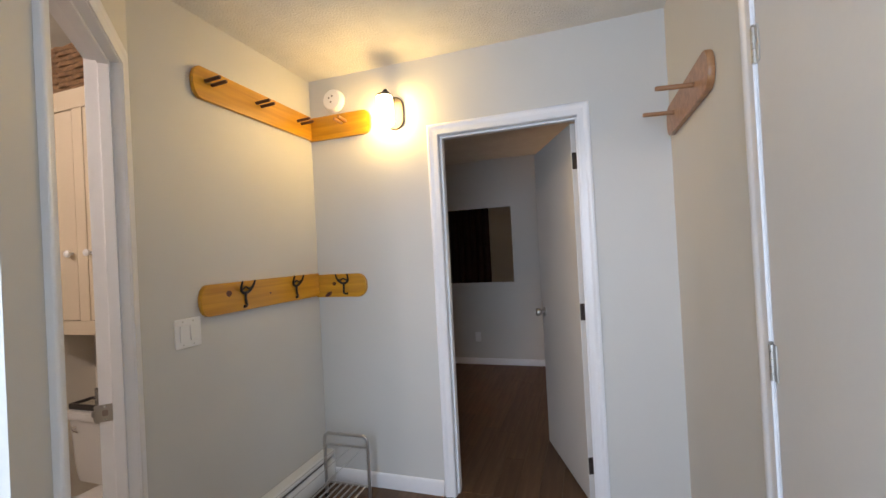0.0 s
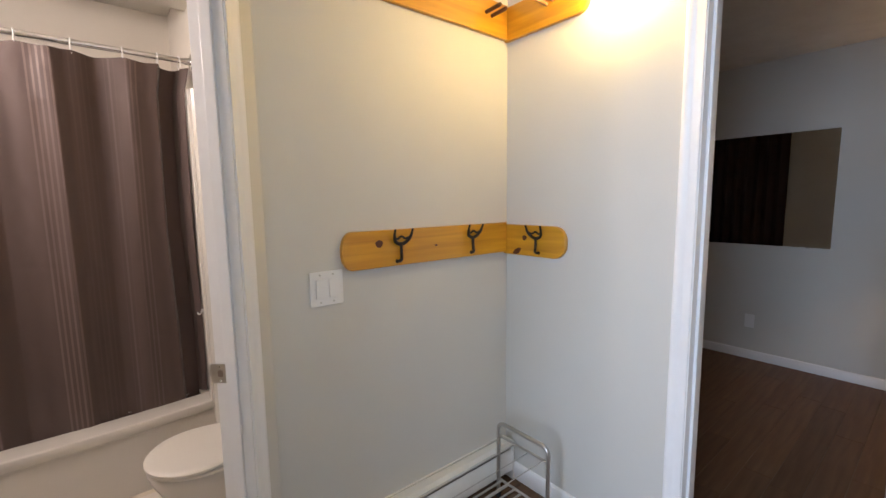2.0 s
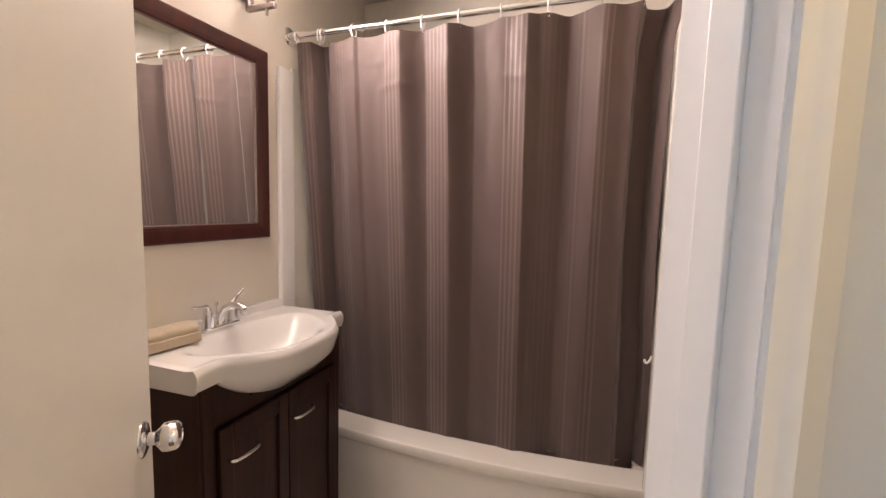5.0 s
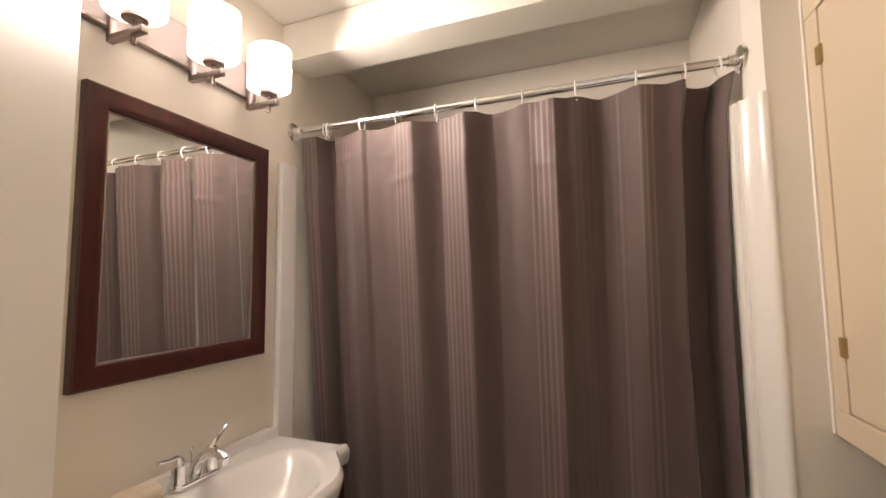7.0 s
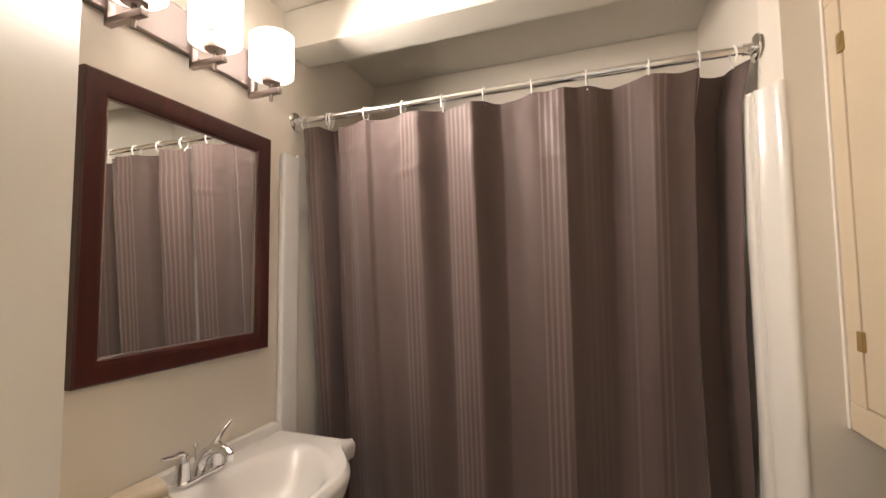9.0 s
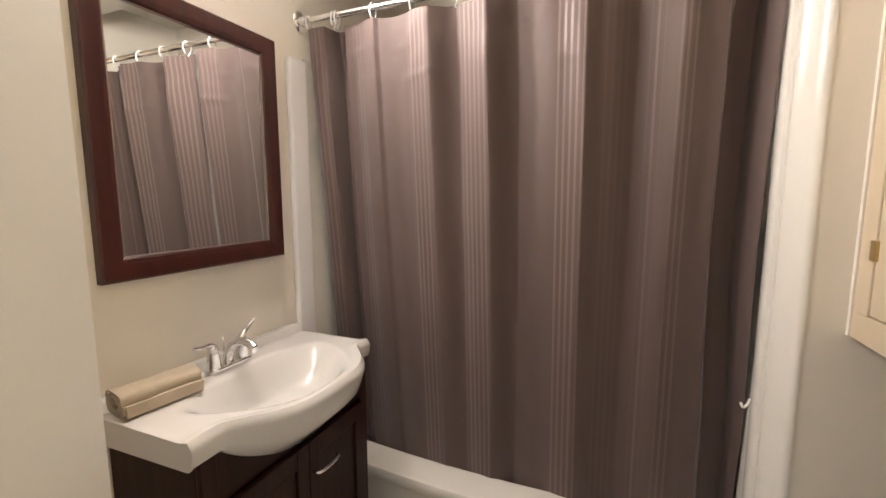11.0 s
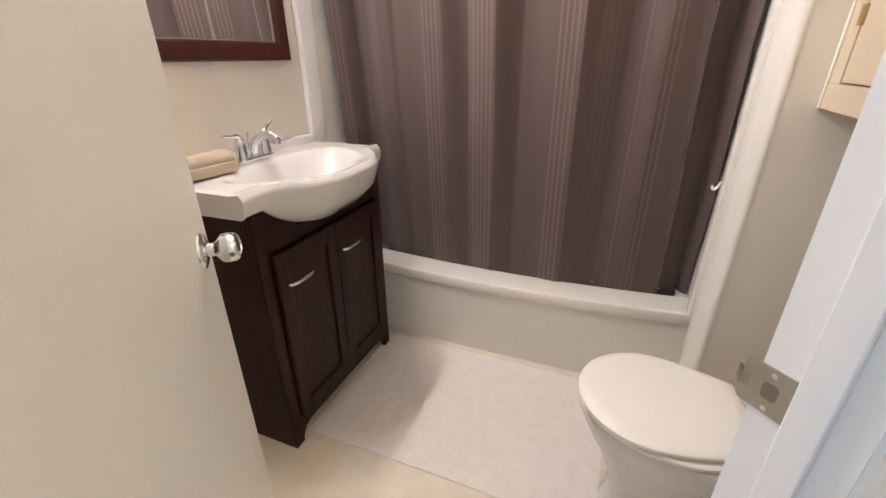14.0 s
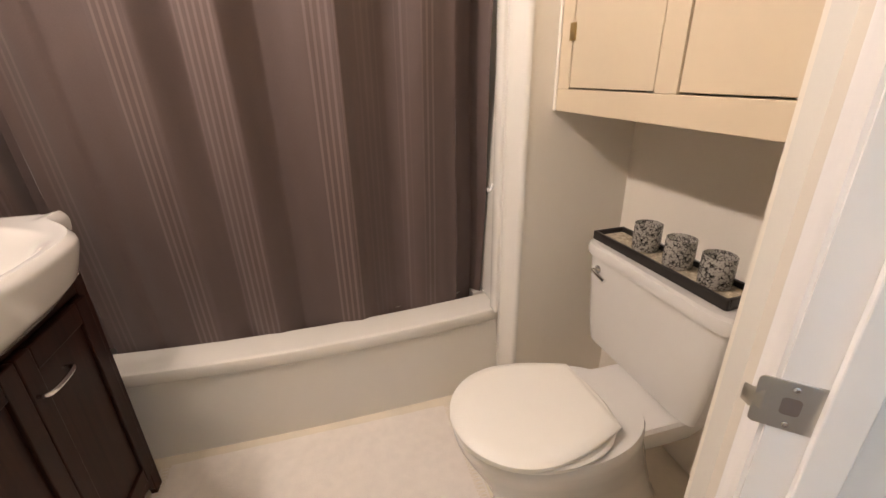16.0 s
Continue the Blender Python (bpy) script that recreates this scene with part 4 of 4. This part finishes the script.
# vanity light
vl = thing("vanity_light", pose(0, YV, 0), "brushed nickel three-shade bathroom light, lit", "wall lamp")
piece("back_plate", box((-2.040, 0.0, 2.108), (-1.49, 0.022, 2.232), 0.003), NICKEL, vl)
for x in (-2.005, -1.785, -1.56):
    piece("arm", box((x - 0.009, 0.020, 2.070), (x + 0.009, 0.034, 2.245), 0.002), NICKEL, vl)
    a = piece("bracket", box((x - 0.009, 0.020, 2.066), (x + 0.009, 0.150, 2.084), 0.002), NICKEL, vl)
    piece("shade_rim", turned([(0.0752, 2.1275), (0.0762, 2.129), (0.0752, 2.1305)], (x, 0.112, 0), (0, 0, 1), 36, cap=False, sx=1.0, sy=0.88), NICKEL, vl)
    piece("stem", rod((x, 0.112, 2.045), (x, 0.112, 2.130), 0.006), NICKEL, vl)
    piece("cup", turned([(0.020, 2.102), (0.029, 2.106), (0.032, 2.148), (0.030, 2.152), (0.0, 2.152)], (x, 0.112, 0), (0, 0, 1), 24), NICKEL, vl)
    piece("glass_shade", turned([(0.073, 2.128), (0.075, 2.130), (0.075, 2.262), (0.072, 2.264), (0.071, 2.262), (0.071, 2.132), (0.073, 2.128)], (x, 0.112, 0), (0, 0, 1), 36, cap=False, sx=1.0, sy=0.88), SHADEGLASS, vl, "glowing frosted glass drum shade")

# vanity cabinet
VX0, VX1, VY1 = -2.155, -1.503, 0.350
va = thing("vanity_cabinet", pose(0, 0, 0), "espresso wood bathroom vanity with two doors", "cabinet")
FR = VY1 - 0.018
bm = box((VX0, YV + 0.004, 0.0), (VX0 + 0.018, FR, 0.855), 0.001)
box((VX1 - 0.018, YV + 0.004, 0.0), (VX1, FR, 0.855), 0.001, bm)
box((VX0 + 0.018, YV + 0.004, 0.085), (VX1 - 0.018, FR - 0.002, 0.10), bm=bm)
box((VX0 + 0.018, YV + 0.004, 0.10), (VX1 - 0.018, YV + 0.012, 0.84), bm=bm)
piece("body", bm, ESPRESSO, va)
for x0, x1 in ((VX0, VX0 + 0.042), (VX1 - 0.042, VX1)):
    piece("stile", box((x0, FR, 0.0), (x1, VY1, 0.855), 0.002), ESPRESSO, va)
# arched rail under the basin and shaped kick rail
cxv = (VX0 + VX1) / 2
wv = VX1 - VX0 - 0.084


def bowed_rail(z0, z1, dip):
    o = [(cxv - wv / 2, z1), (cxv + wv / 2, z1)]
    o += [(cxv + wv / 2 - wv * k / 16, z0 - dip * (1 - (1 - 2 * k / 16) ** 2)) for k in range(17)]
    return slab(o, 0, 0.016, None, 0, lambda x, y, z: (x, VY1 - 0.002 - z, y))


piece("top_rail", bowed_rail(0.719, 0.762, 0.0), ESPRESSO, va)
for x0, x1 in ((VX0 + 0.042, VX0 + 0.17), (VX1 - 0.17, VX1 - 0.042)):
    piece("rail_end", box((x0, VY1 - 0.018, 0.762), (x1, VY1 - 0.002, 0.853)), ESPRESSO, va)
o = [(cxv - wv / 2, 0.105), (cxv - wv / 2, 0.020), (cxv - wv / 2 + 0.018, 0.050), (cxv - wv / 2 + 0.05, 0.062), (cxv + wv / 2 - 0.05, 0.062), (cxv + wv / 2 - 0.018, 0.050), (cxv + wv / 2, 0.020), (cxv + wv / 2, 0.105)]
piece("kick_rail", slab(o, 0, 0.016, None, 0, lambda x, y, z: (x, VY1 - 0.002 - z, y)), ESPRESSO, va)


def panel_door(parent, x0, x1, z0, z1, y, arch, pull_x):
    """A framed door with a recessed panel; its top edge slopes by arch."""
    d = piece("door", slab([(x0 + 0.045, z0 + 0.05), (x1 - 0.045, z0 + 0.05), (x1 - 0.045, z1 - 0.055), (x0 + 0.045, z1 - 0.055)], 0.0, 0.010, None, 0.003, lambda a, b, c: (a, y + c, b)), ESPRESSO, parent)
    for lo, hi in (((x0, z0), (x0 + 0.047, z1)), ((x1 - 0.047, z0), (x1, z1)), ((x0 + 0.047, z0), (x1 - 0.047, z0 + 0.052)), ((x0 + 0.047, z1 - 0.057), (x1 - 0.047, z1))):
        piece("frame_member", box((lo[0], y, lo[1]), (hi[0], y + 0.019, hi[1]), 0.003), ESPRESSO, d)
    zc = z1 - 0.098
    pts = smooth_path([(pull_x - 0.048, y + 0.018, zc - 0.010), (pull_x - 0.045, y + 0.040, zc - 0.007), (pull_x, y + 0.046, zc), (pull_x + 0.045, y + 0.040, zc + 0.007), (pull_x + 0.048, y + 0.018, zc + 0.010)], 5)
    pts = [(px, py, zc) for px, py, pz in pts]
    piece("pull", tube(pts, 0.0055, flat=1.0), CHROME, d, "chrome bar pull")
    return d


mid = cxv
panel_door(va, mid + 0.0015, VX1 - 0.044, 0.108, 0.714, VY1 - 0.004, 0.0, (mid + VX1 - 0.044) / 2 + 0.066)
panel_door(va, VX0 + 0.044, mid - 0.0015, 0.108, 0.714, VY1 - 0.004, 0.0, (mid + VX0 + 0.044) / 2 + 0.078)

# one-piece basin top
TX0, TX1, TZ = VX0 - 0.014, VX1 + 0.034, 0.915


def belly(s):
    """How far the basin bulges at this part of the width, 0 to 1."""
    q = min(1.0, abs(s - 0.49) / 0.40)
    return math.cos(math.pi * 0.5 * q ** 1.8) ** 1.4


def top_front(s):
    """Front edge of the top: straight wings, then a bellied basin front."""
    return 0.360 + 0.014 * s + 0.120 * belly(s)


bs = thing("washbasin", pose(0, 0, 0), "white porcelain basin top with a bellied front", "sink")
N, M = 64, 36
bm = bmesh.new()
grid = []
for i in range(N + 1):
    s = i / N
    x = TX0 + (TX1 - TX0) * s
    fr = top_front(s)
    row = []
    for j in range(M + 1):
        t = j / M
        y = YV + 0.003 + (fr - YV - 0.003) * t
        ex, ey = (s - 0.5) / 0.385, (t - 0.58) / 0.36
        r = math.sqrt(ex * ex + ey * ey)
        k = max(0.0, min(1.0, (1.0 - r) / 0.55))
        depth = 0.105 * (k * k * (3 - 2 * k))
        lip = 0.006 * math.exp(-((t - 0.97) / 0.05) ** 2) - 0.010 * max(0.0, (t - 0.965) / 0.035) ** 2
        edge = min(s, 1 - s) * (TX1 - TX0)
        rnd_e = -0.004 * max(0.0, 1 - edge / 0.012) ** 2
        back = 0.028 * max(0.0, min(1.0, (0.040 - (y - YV)) / 0.012))
        row.append(bm.verts.new((x, y, TZ - depth + lip + back + rnd_e)))
    grid.append(row)
for i in range(N):
    for j in range(M):
        bm.faces.new((grid[i][j], grid[i + 1][j], grid[i + 1][j + 1], grid[i][j + 1]))
# skirt: thin at the wings, deep under the belly
under = []
for i in range(N + 1):
    s = i / N
    v = grid[i][M].co
    e = belly(s)
    h = 0.056 + 0.088 * e ** 0.7
    a1 = bm.verts.new((v.x, v.y + 0.003, v.z - 0.012))
    a2 = bm.verts.new((v.x, v.y + 0.001 - 0.020 * e, v.z - h * 0.55))
    a3 = bm.verts.new((v.x, v.y - 0.006 - 0.065 * e, v.z - h * 0.92))
    a4 = bm.verts.new((v.x, v.y - 0.016 - 0.100 * e, v.z - h))
    a5 = bm.verts.new((v.x, YV + 0.003, v.z - h - 0.006))
    under.append([grid[i][M], a1, a2, a3, a4, a5])
for i in range(N):
    for a, b in zip(range(5), range(1, 6)):
        bm.faces.new((under[i][a], under[i + 1][a], under[i + 1][b], under[i][b]))
for i in (0, N):
    bm.faces.new(grid[i][:] + under[i][1:])
bmesh.ops.recalc_face_normals(bm, faces=bm.faces[:])
top = piece("basin_top", bm, PORCELAIN, bs)
for f in top.data.polygons:
    f.use_smooth = True
piece("drain", turned([(0.021, 0.0), (0.019, 0.003), (0.0, 0.004)], (cxv, 0.302, TZ - 0.1045), (0, 0, 1), 24), CHROME, bs, "chrome drain")

# faucet
fa = thing("faucet", pose(-1.800, 0.100, TZ + 0.001), "chrome two-handle bathroom faucet", "faucet")
piece("base", slab(rounded(0.150, 0.048, 0.022), 0, 0.016, None, 0.005), CHROME, fa)
for s in (-1, 1):
    piece("valve", turned([(0.021, 0.012), (0.019, 0.030), (0.016, 0.058), (0.015, 0.072), (0.009, 0.082)], (0.051 * s, 0, 0), (0, 0, 1), 24), CHROME, fa)
    h = smooth_path([(0.048 * s, 0, 0.074), (0.062 * s, 0.004, 0.086), (0.085 * s, 0.008, 0.088), (0.118 * s, 0.010, 0.094)] if s > 0 else [(0.048 * s, 0, 0.074), (0.060 * s, 0.002, 0.088), (0.082 * s, -0.004, 0.100), (0.108 * s, -0.006, 0.116)])
    n = len(h)
    piece("handle", tube(h, [0.011 - 0.006 * math.sin(math.pi * 0.5 * i / (n - 1)) for i in range(n)]), CHROME, fa)
spout = smooth_path([(0, -0.004, 0.010), (0, 0.008, 0.050), (0, 0.038, 0.076), (0, 0.078, 0.086), (0, 0.110, 0.074)])
piece("spout", tube(spout, [0.016 - 0.004 * i / (len(spout) - 1) for i in range(len(spout))], seg=16), CHROME, fa)
piece("aerator", turned([(0.012, 0), (0.012, 0.018)], (0, 0.104, 0.058), (0, 0, 1), 18), CHROME, fa)
piece("lift_rod", turned([(0.0025, 0), (0.0025, 0.062), (0.006, 0.066), (0.006, 0.074), (0.003, 0.078)], (0, -0.018, 0.012), (0, 0, 1), 12), CHROME, fa)

# folded towel
tw = thing("rolled_towel", pose(-1.572, 0.120, TZ + 0.002, 0, 0, -8), "tan towel rolled on the basin top", "towel")
# a squared roll: the cloth winds outwards in a flattened spiral
turns, ring, n = 3.0, [], 180
for k in range(n):
    a = 2 * math.pi * turns * k / (n - 1)
    r = 0.008 + 0.020 * k / (n - 1)
    q = 0.55 if k > n / 3 else 0.8
    ring.append((r * 1.45 * math.copysign(abs(math.cos(a)) ** q, math.cos(a)), r * math.copysign(abs(math.sin(a)) ** q, math.sin(a))))
back = [(x * (1 + 0.0045 / max(0.006, math.hypot(x, z))), z * (1 + 0.0045 / max(0.006, math.hypot(x, z)))) for x, z in ring]
closed = ring + back[::-1]
rings = [[(xx, yy + 0.0015 * math.sin(35 * xx), zz + 0.0325 + 0.0012 * math.sin(40 * xx + yy * 60)) for yy, zz in closed] for xx in [-0.092 + 0.184 * k / 10 for k in range(11)]]
piece("roll", loft(rings), TOWEL, tw)
piece("flap", box((-0.090, 0.0445, 0.004), (0.088, 0.050, 0.034), 0.0025), TOWEL, tw)

# toilet
TCX = -1.717
to = thing("toilet", pose(TCX, 0, 0), "white two-piece toilet with closed lid", "toilet")


def egg(w, y_front, y_back, z, n=40, flat=0.0):
    """An egg outline: round in front, squarer behind."""
    yc = y_back - (y_back - y_front) * 0.45
    out = []
    for k in range(n):
        a = 2 * math.pi * k / n
        c, s = math.cos(a), math.sin(a)
        yy = yc + (s * (y_back - yc) if s > 0 else s * (yc - y_front))
        ww = w * (abs(c) ** (0.75 if s > 0 else 0.98))
        out.append((math.copysign(ww, c), yy, z))
    return out


bowl = [egg(0.128, 1.31, 1.84, 0.0), egg(0.128, 1.31, 1.84, 0.02), egg(0.116, 1.325, 1.82, 0.05), egg(0.112, 1.325, 1.80, 0.12), egg(0.130, 1.295, 1.77, 0.20), egg(0.160, 1.250, 1.74, 0.285), egg(0.176, 1.222, 1.72, 0.345), egg(0.180, 1.214, 1.715, 0.375), egg(0.176, 1.219, 1.71, 0.385)]
piece("bowl", loft(bowl), PORCELAIN, to)
piece("seat", loft([egg(0.172, 1.222, 1.615, 0.386), egg(0.180, 1.213, 1.62, 0.390), egg(0.180, 1.213, 1.62, 0.398), egg(0.174, 1.219, 1.615, 0.402)]), SEATPL, to)


def lid_ring(w, f, b, z):
    """The lid: round in front, tapering to a straight back edge with crisp corners."""
    yc = f + (b - f) * 0.46
    out = [(w * math.sin(a), yc - (yc - f) * math.cos(a), z) for a in [math.pi * (k / 28 - 0.5) for k in range(29)]]
    side = [(w * (1 - 0.30 * (k / 8) ** 1.7), yc + (b - yc) * k / 8, z) for k in range(1, 9)]
    return out + side + [(-x, y, zz) for x, y, zz in reversed(side)]


piece("lid", loft([lid_ring(0.169, 1.216, 1.588, 0.404), lid_ring(0.177, 1.208, 1.594, 0.408), lid_ring(0.177, 1.208, 1.594, 0.416), lid_ring(0.171, 1.214, 1.588, 0.422), lid_ring(0.150, 1.24, 1.575, 0.4255), lid_ring(0.08, 1.33, 1.55, 0.427)]), SEATPL, to)
piece("seat_hinge", box((-0.105, 1.592, 0.390), (0.105, 1.604, 0.410), 0.004), SEATPL, to)
sh = []
for z, w, y0, y1 in ((0.28, 0.10, 1.64, 1.88), (0.335, 0.120, 1.620, 1.91), (0.368, 0.128, 1.606, 1.92), (0.378, 0.122, 1.612, 1.915)):
    sh.append([(x * w / 0.5, (y0 + y1) / 2 + y * (y1 - y0), z) for x, y in rounded(1, 1, 0.15, 4)])
piece("shelf", loft(sh), PORCELAIN, to)
tk = []
for z, w, d in ((0.379, 0.205, 0.078), (0.386, 0.215, 0.086), (0.45, 0.228, 0.090), (0.60, 0.245, 0.092), (0.672, 0.250, 0.094), (0.676, 0.248, 0.092)):
    tk.append([(x * 2 * w - 0.063, 1.850 + y * 2 * d, z) for x, y in rounded(1, 1, 0.12, 5)])
piece("tank", loft(tk), PORCELAIN, to)
tl = []
for z, w, d in ((0.677, 0.252, 0.096), (0.680, 0.262, 0.106), (0.700, 0.264, 0.108), (0.712, 0.260, 0.104), (0.717, 0.250, 0.094)):
    tl.append([(x * 2 * w - 0.063, 1.850 + y * 2 * d, z) for x, y in rounded(1, 1, 0.14, 5)])
piece("tank_lid", loft(tl), PORCELAIN, to)
fl = piece("flush_lever", turned([(0.013, 0), (0.013, 0.006), (0.008, 0.012), (0.008, 0.02)], (-0.253, 1.760, 0.640), (0, -1, 0), 16), CHROME, to, "chrome flush lever")
piece("lever_arm", tube([(-0.253, 1.738, 0.640), (-0.218, 1.735, 0.636), (-0.193, 1.737, 0.630)], [0.006, 0.0055, 0.007]), CHROME, fl)

# tray and three tumblers on the tank
ty = thing("tray", pose(-1.800, 1.832, 0.718, 0, 0, 1.5), "black tray filled with sand and pebbles", "tray")
piece("bottom", slab(rounded(0.47, 0.110, 0.006), 0, 0.006), TRAY, ty)
for lo, hi in (((-0.235, -0.055, 0.0), (0.235, -0.045, 0.026)), ((-0.235, 0.045, 0.0), (0.235, 0.055, 0.026)), ((-0.235, -0.045, 0.0), (-0.225, 0.045, 0.026)), ((0.225, -0.045, 0.0), (0.235, 0.045, 0.026))):
    piece("rim", box(lo, hi, 0.002), TRAY, ty)
bm = box((-0.224, -0.044, 0.006), (0.224, 0.044, 0.012))
prnd = random.Random(3)
for k in range(90):
    x, y, r = prnd.uniform(-0.215, 0.215), prnd.uniform(-0.037, 0.037), prnd.uniform(0.004, 0.008)
    tmp = bmesh.new()
    bmesh.ops.create_icosphere(tmp, subdivisions=1, radius=r, matrix=Matrix.Translation((x, y, 0.0125)) @ Matrix.Diagonal((1, prnd.uniform(0.7, 1.2), 0.55, 1)))
    merge(bm, tmp)
pb = tagged(piece("gravel", bm, PEBBLE, ty, "loose sand and pale pebbles"), kind="stuff")
for k, x in enumerate((-1.880, -1.762, -1.648)):
    cup = thing("candle_glass", pose(x, 1.835, 0.731, 0, 0, 40 * k), "small speckled glass candle holder on the tray", "candle holder", "glasses on the tray")
    piece("glass", turned([(0.030, 0.0), (0.036, 0.004), (0.0375, 0.03), (0.0365, 0.078), (0.0345, 0.079), (0.0350, 0.03), (0.033, 0.010), (0.0, 0.009)], (0, 0, 0), (0, 0, 1), 28, cap=False), SPOTTED, cup)

# cabinet over the toilet
CY = 1.680
cb = thing("wall_cabinet", pose(0, 0, 0), "beige painted built-in cabinet above the toilet", "cabinet")
CX0, CX1, CZ0, CZ1 = XN + 0.013, -1.347, 1.096, 2.175
bm = box((CX0, CY + 0.019, CZ0 + 0.02), (CX1, YB - 0.002, CZ0 + 0.04))
box((CX0, CY + 0.019, CZ1 - 0.02), (CX1, YB - 0.002, CZ1), bm=bm)
box((CX0, CY + 0.019, CZ0 + 0.04), (CX0 + 0.018, YB - 0.002, CZ1 - 0.02), bm=bm)
box((CX1 - 0.018, CY + 0.019, CZ0 + 0.04), (CX1, YB - 0.002, CZ1 - 0.02), bm=bm)
piece("body", bm, BEIGE, cb)
bm = box((CX0, CY, CZ0), (CX1, CY + 0.019, CZ0 + 0.062), 0.002)
box((CX0, CY, CZ1 - 0.075), (CX1, CY + 0.019, CZ1 + 0.012), 0.002, bm)
box((CX0, CY + 0.001, CZ0 + 0.062), (-2.107, CY + 0.019, CZ1 - 0.075), 0.002, bm)
box((-1.768, CY + 0.001, CZ0 + 0.062), (-1.704, CY + 0.019, CZ1 - 0.075), 0.002, bm)
box((-1.385, CY + 0.001, CZ0 + 0.062), (CX1, CY + 0.019, CZ1 - 0.075), 0.002, bm)
piece("face_frame", bm, BEIGE, cb)
for x0, x1, kx, hx in ((-2.104, -1.772, -1.800, -2.106), (-1.700, -1.389, -1.675, -1.387)):
    d = piece("door", box((x0, CY + 0.003, CZ0 + 0.066), (x1, CY + 0.019, CZ1 - 0.079), 0.002), BEIGE, cb)
    piece("knob", turned([(0.007, 0), (0.006, 0.010), (0.015, 0.018), (0.016, 0.026), (0.010, 0.032), (0.0, 0.033)], (kx, CY + 0.003, 1.457), (0, -1, 0), 20), PLASTIC, d, "white round knob")
    for z in (1.305, 1.985):
        piece("hinge", box((hx - 0.010, CY - 0.004, z - 0.022), (hx + 0.012, CY + 0.003, z + 0.022), 0.001), BRASS, d, "small brass hinge")
structure("trim_cabinet_scribe", box((XN + 0.0005, CY - 0.003, CZ0), (XN + 0.0125, CY + 0.015, CZ1 + 0.012), 0.001), BATH_PAINT, "thin cream scribe strip beside the cabinet", "trim")

# basket on the cabinet
bk = thing("wicker_basket", pose(-1.78, 1.83, CZ1 + 0.013), "dark woven wicker basket on the cabinet", "basket")
rows = 9
for k in range(rows):
    z = 0.014 + k * 0.024
    pts = []
    for i in range(97):
        a = 2 * math.pi * i / 96
        x = 0.20 * math.copysign(abs(math.cos(a)) ** 0.4, math.cos(a))
        y = 0.125 * math.copysign(abs(math.sin(a)) ** 0.4, math.sin(a))
        w = 0.006 * math.sin(24 * a + math.pi * k)
        pts.append((x + w * math.cos(a), y + w * math.sin(a), z))
    piece("hoop", tube(pts, 0.0125, seg=6), WICKER, bk)
piece("inner_wall", loft([[(0.19 * x * 2, 0.115 * y * 2, z) for x, y in rounded(1, 1, 0.2, 4)] for z in (0.002, 0.22)]), WICKER, bk)

# bath rug
rg = thing("bath_rug", pose(-1.897, 0.840, 0.0), "white cotton bath rug with lace edges", "rug")
bm = bmesh.new()
nx, ny = 30, 46
rv = []
for i in range(nx + 1):
    rv.append([bm.verts.new((-0.312 + 0.624 * i / nx, -0.475 + 0.95 * j / ny, 0.009 + 0.0025 * noise.noise(Vector((i * 0.31, j * 0.27, 2.0))) + (0.001 if j % 2 else 0))) for j in range(ny + 1)])
for i in range(nx):
    for j in range(ny):
        bm.faces.new((rv[i][j], rv[i + 1][j], rv[i + 1][j + 1], rv[i][j + 1]))
rim_loop = [rv[i][0] for i in range(nx + 1)] + [rv[nx][j] for j in range(1, ny + 1)] + [rv[i][ny] for i in range(nx - 1, -1, -1)] + [rv[0][j] for j in range(ny - 1, 0, -1)]
low = [bm.verts.new((v.co.x * 1.006, v.co.y * 1.004, 0.0)) for v in rim_loop]
for k in range(len(rim_loop)):
    m2 = (k + 1) % len(rim_loop)
    bm.faces.new((rim_loop[k], rim_loop[m2], low[m2], low[k]))
bmesh.ops.recalc_face_normals(bm, faces=bm.faces[:])
piece("mat", bm, RUG, rg)
for s in (-1, 1):
    bm = bmesh.new()
    for k in range(46):
        x = -0.30 + 0.60 * k / 45
        tube([(x + 0.0055 * math.cos(a), s * (0.492 + 0.0150 * math.sin(a)), 0.003) for a in [2 * math.pi * q / 10 for q in range(11)]], 0.0022, bm, 5)
    rod((-0.312, s * 0.507, 0.003), (0.312, s * 0.507, 0.003), 0.003, bm, 6)
    piece("lace_edge", bm, RUG, rg, "open cotton lace edge")

# ---------------------------------------------------------------- plank floors
PW = 0.125


def planks(name, label, x0, x1, y0, y1, keep, seed):
    rp = random.Random(seed)
    base = tagged(piece(name, box((x0, y0, -0.064), (x1, y1, -0.022)), DARKPL), label, "floor", kind="structure")
    shared = {}
    x = x0
    while x < x1 - 0.01:
        y = y0 - rp.uniform(0, 0.9)
        while y < y1:
            a, b = max(y, y0), min(y + 1.2, y1)
            if b - a > 0.03 and keep(x, (a + b) / 2):
                wdt = min(PW, x1 - x) - 0.0012
                key = (round(b - a, 3), round(wdt, 3))
                if key not in shared:
                    bm = box((0, 0, -0.02), (wdt, b - a - 0.0012, 0.0), 0.0008, seg=1)
                    shared[key] = piece("plank", bm, PLANK, base)
                    shared[key].location = (x, a, 0)
                else:
                    o = new("plank", shared[key].data)
                    o.parent, o.location = base, (x, a, 0)
            y += 1.2
        x += PW


planks("floor_hall", "brown wood laminate planks in the hall", -0.603, 0.885, -1.1, 2.735, lambda x, y: True, 11)
planks("floor_hall_west", "brown wood laminate planks below the coat boards", -1.228, -0.603, 0.60, 2.735, lambda x, y: True, 13)
planks("floor_bedroom", "brown wood laminate planks in the bedroom", -2.95, 1.85, 2.738, 5.41, lambda x, y: True, 12)
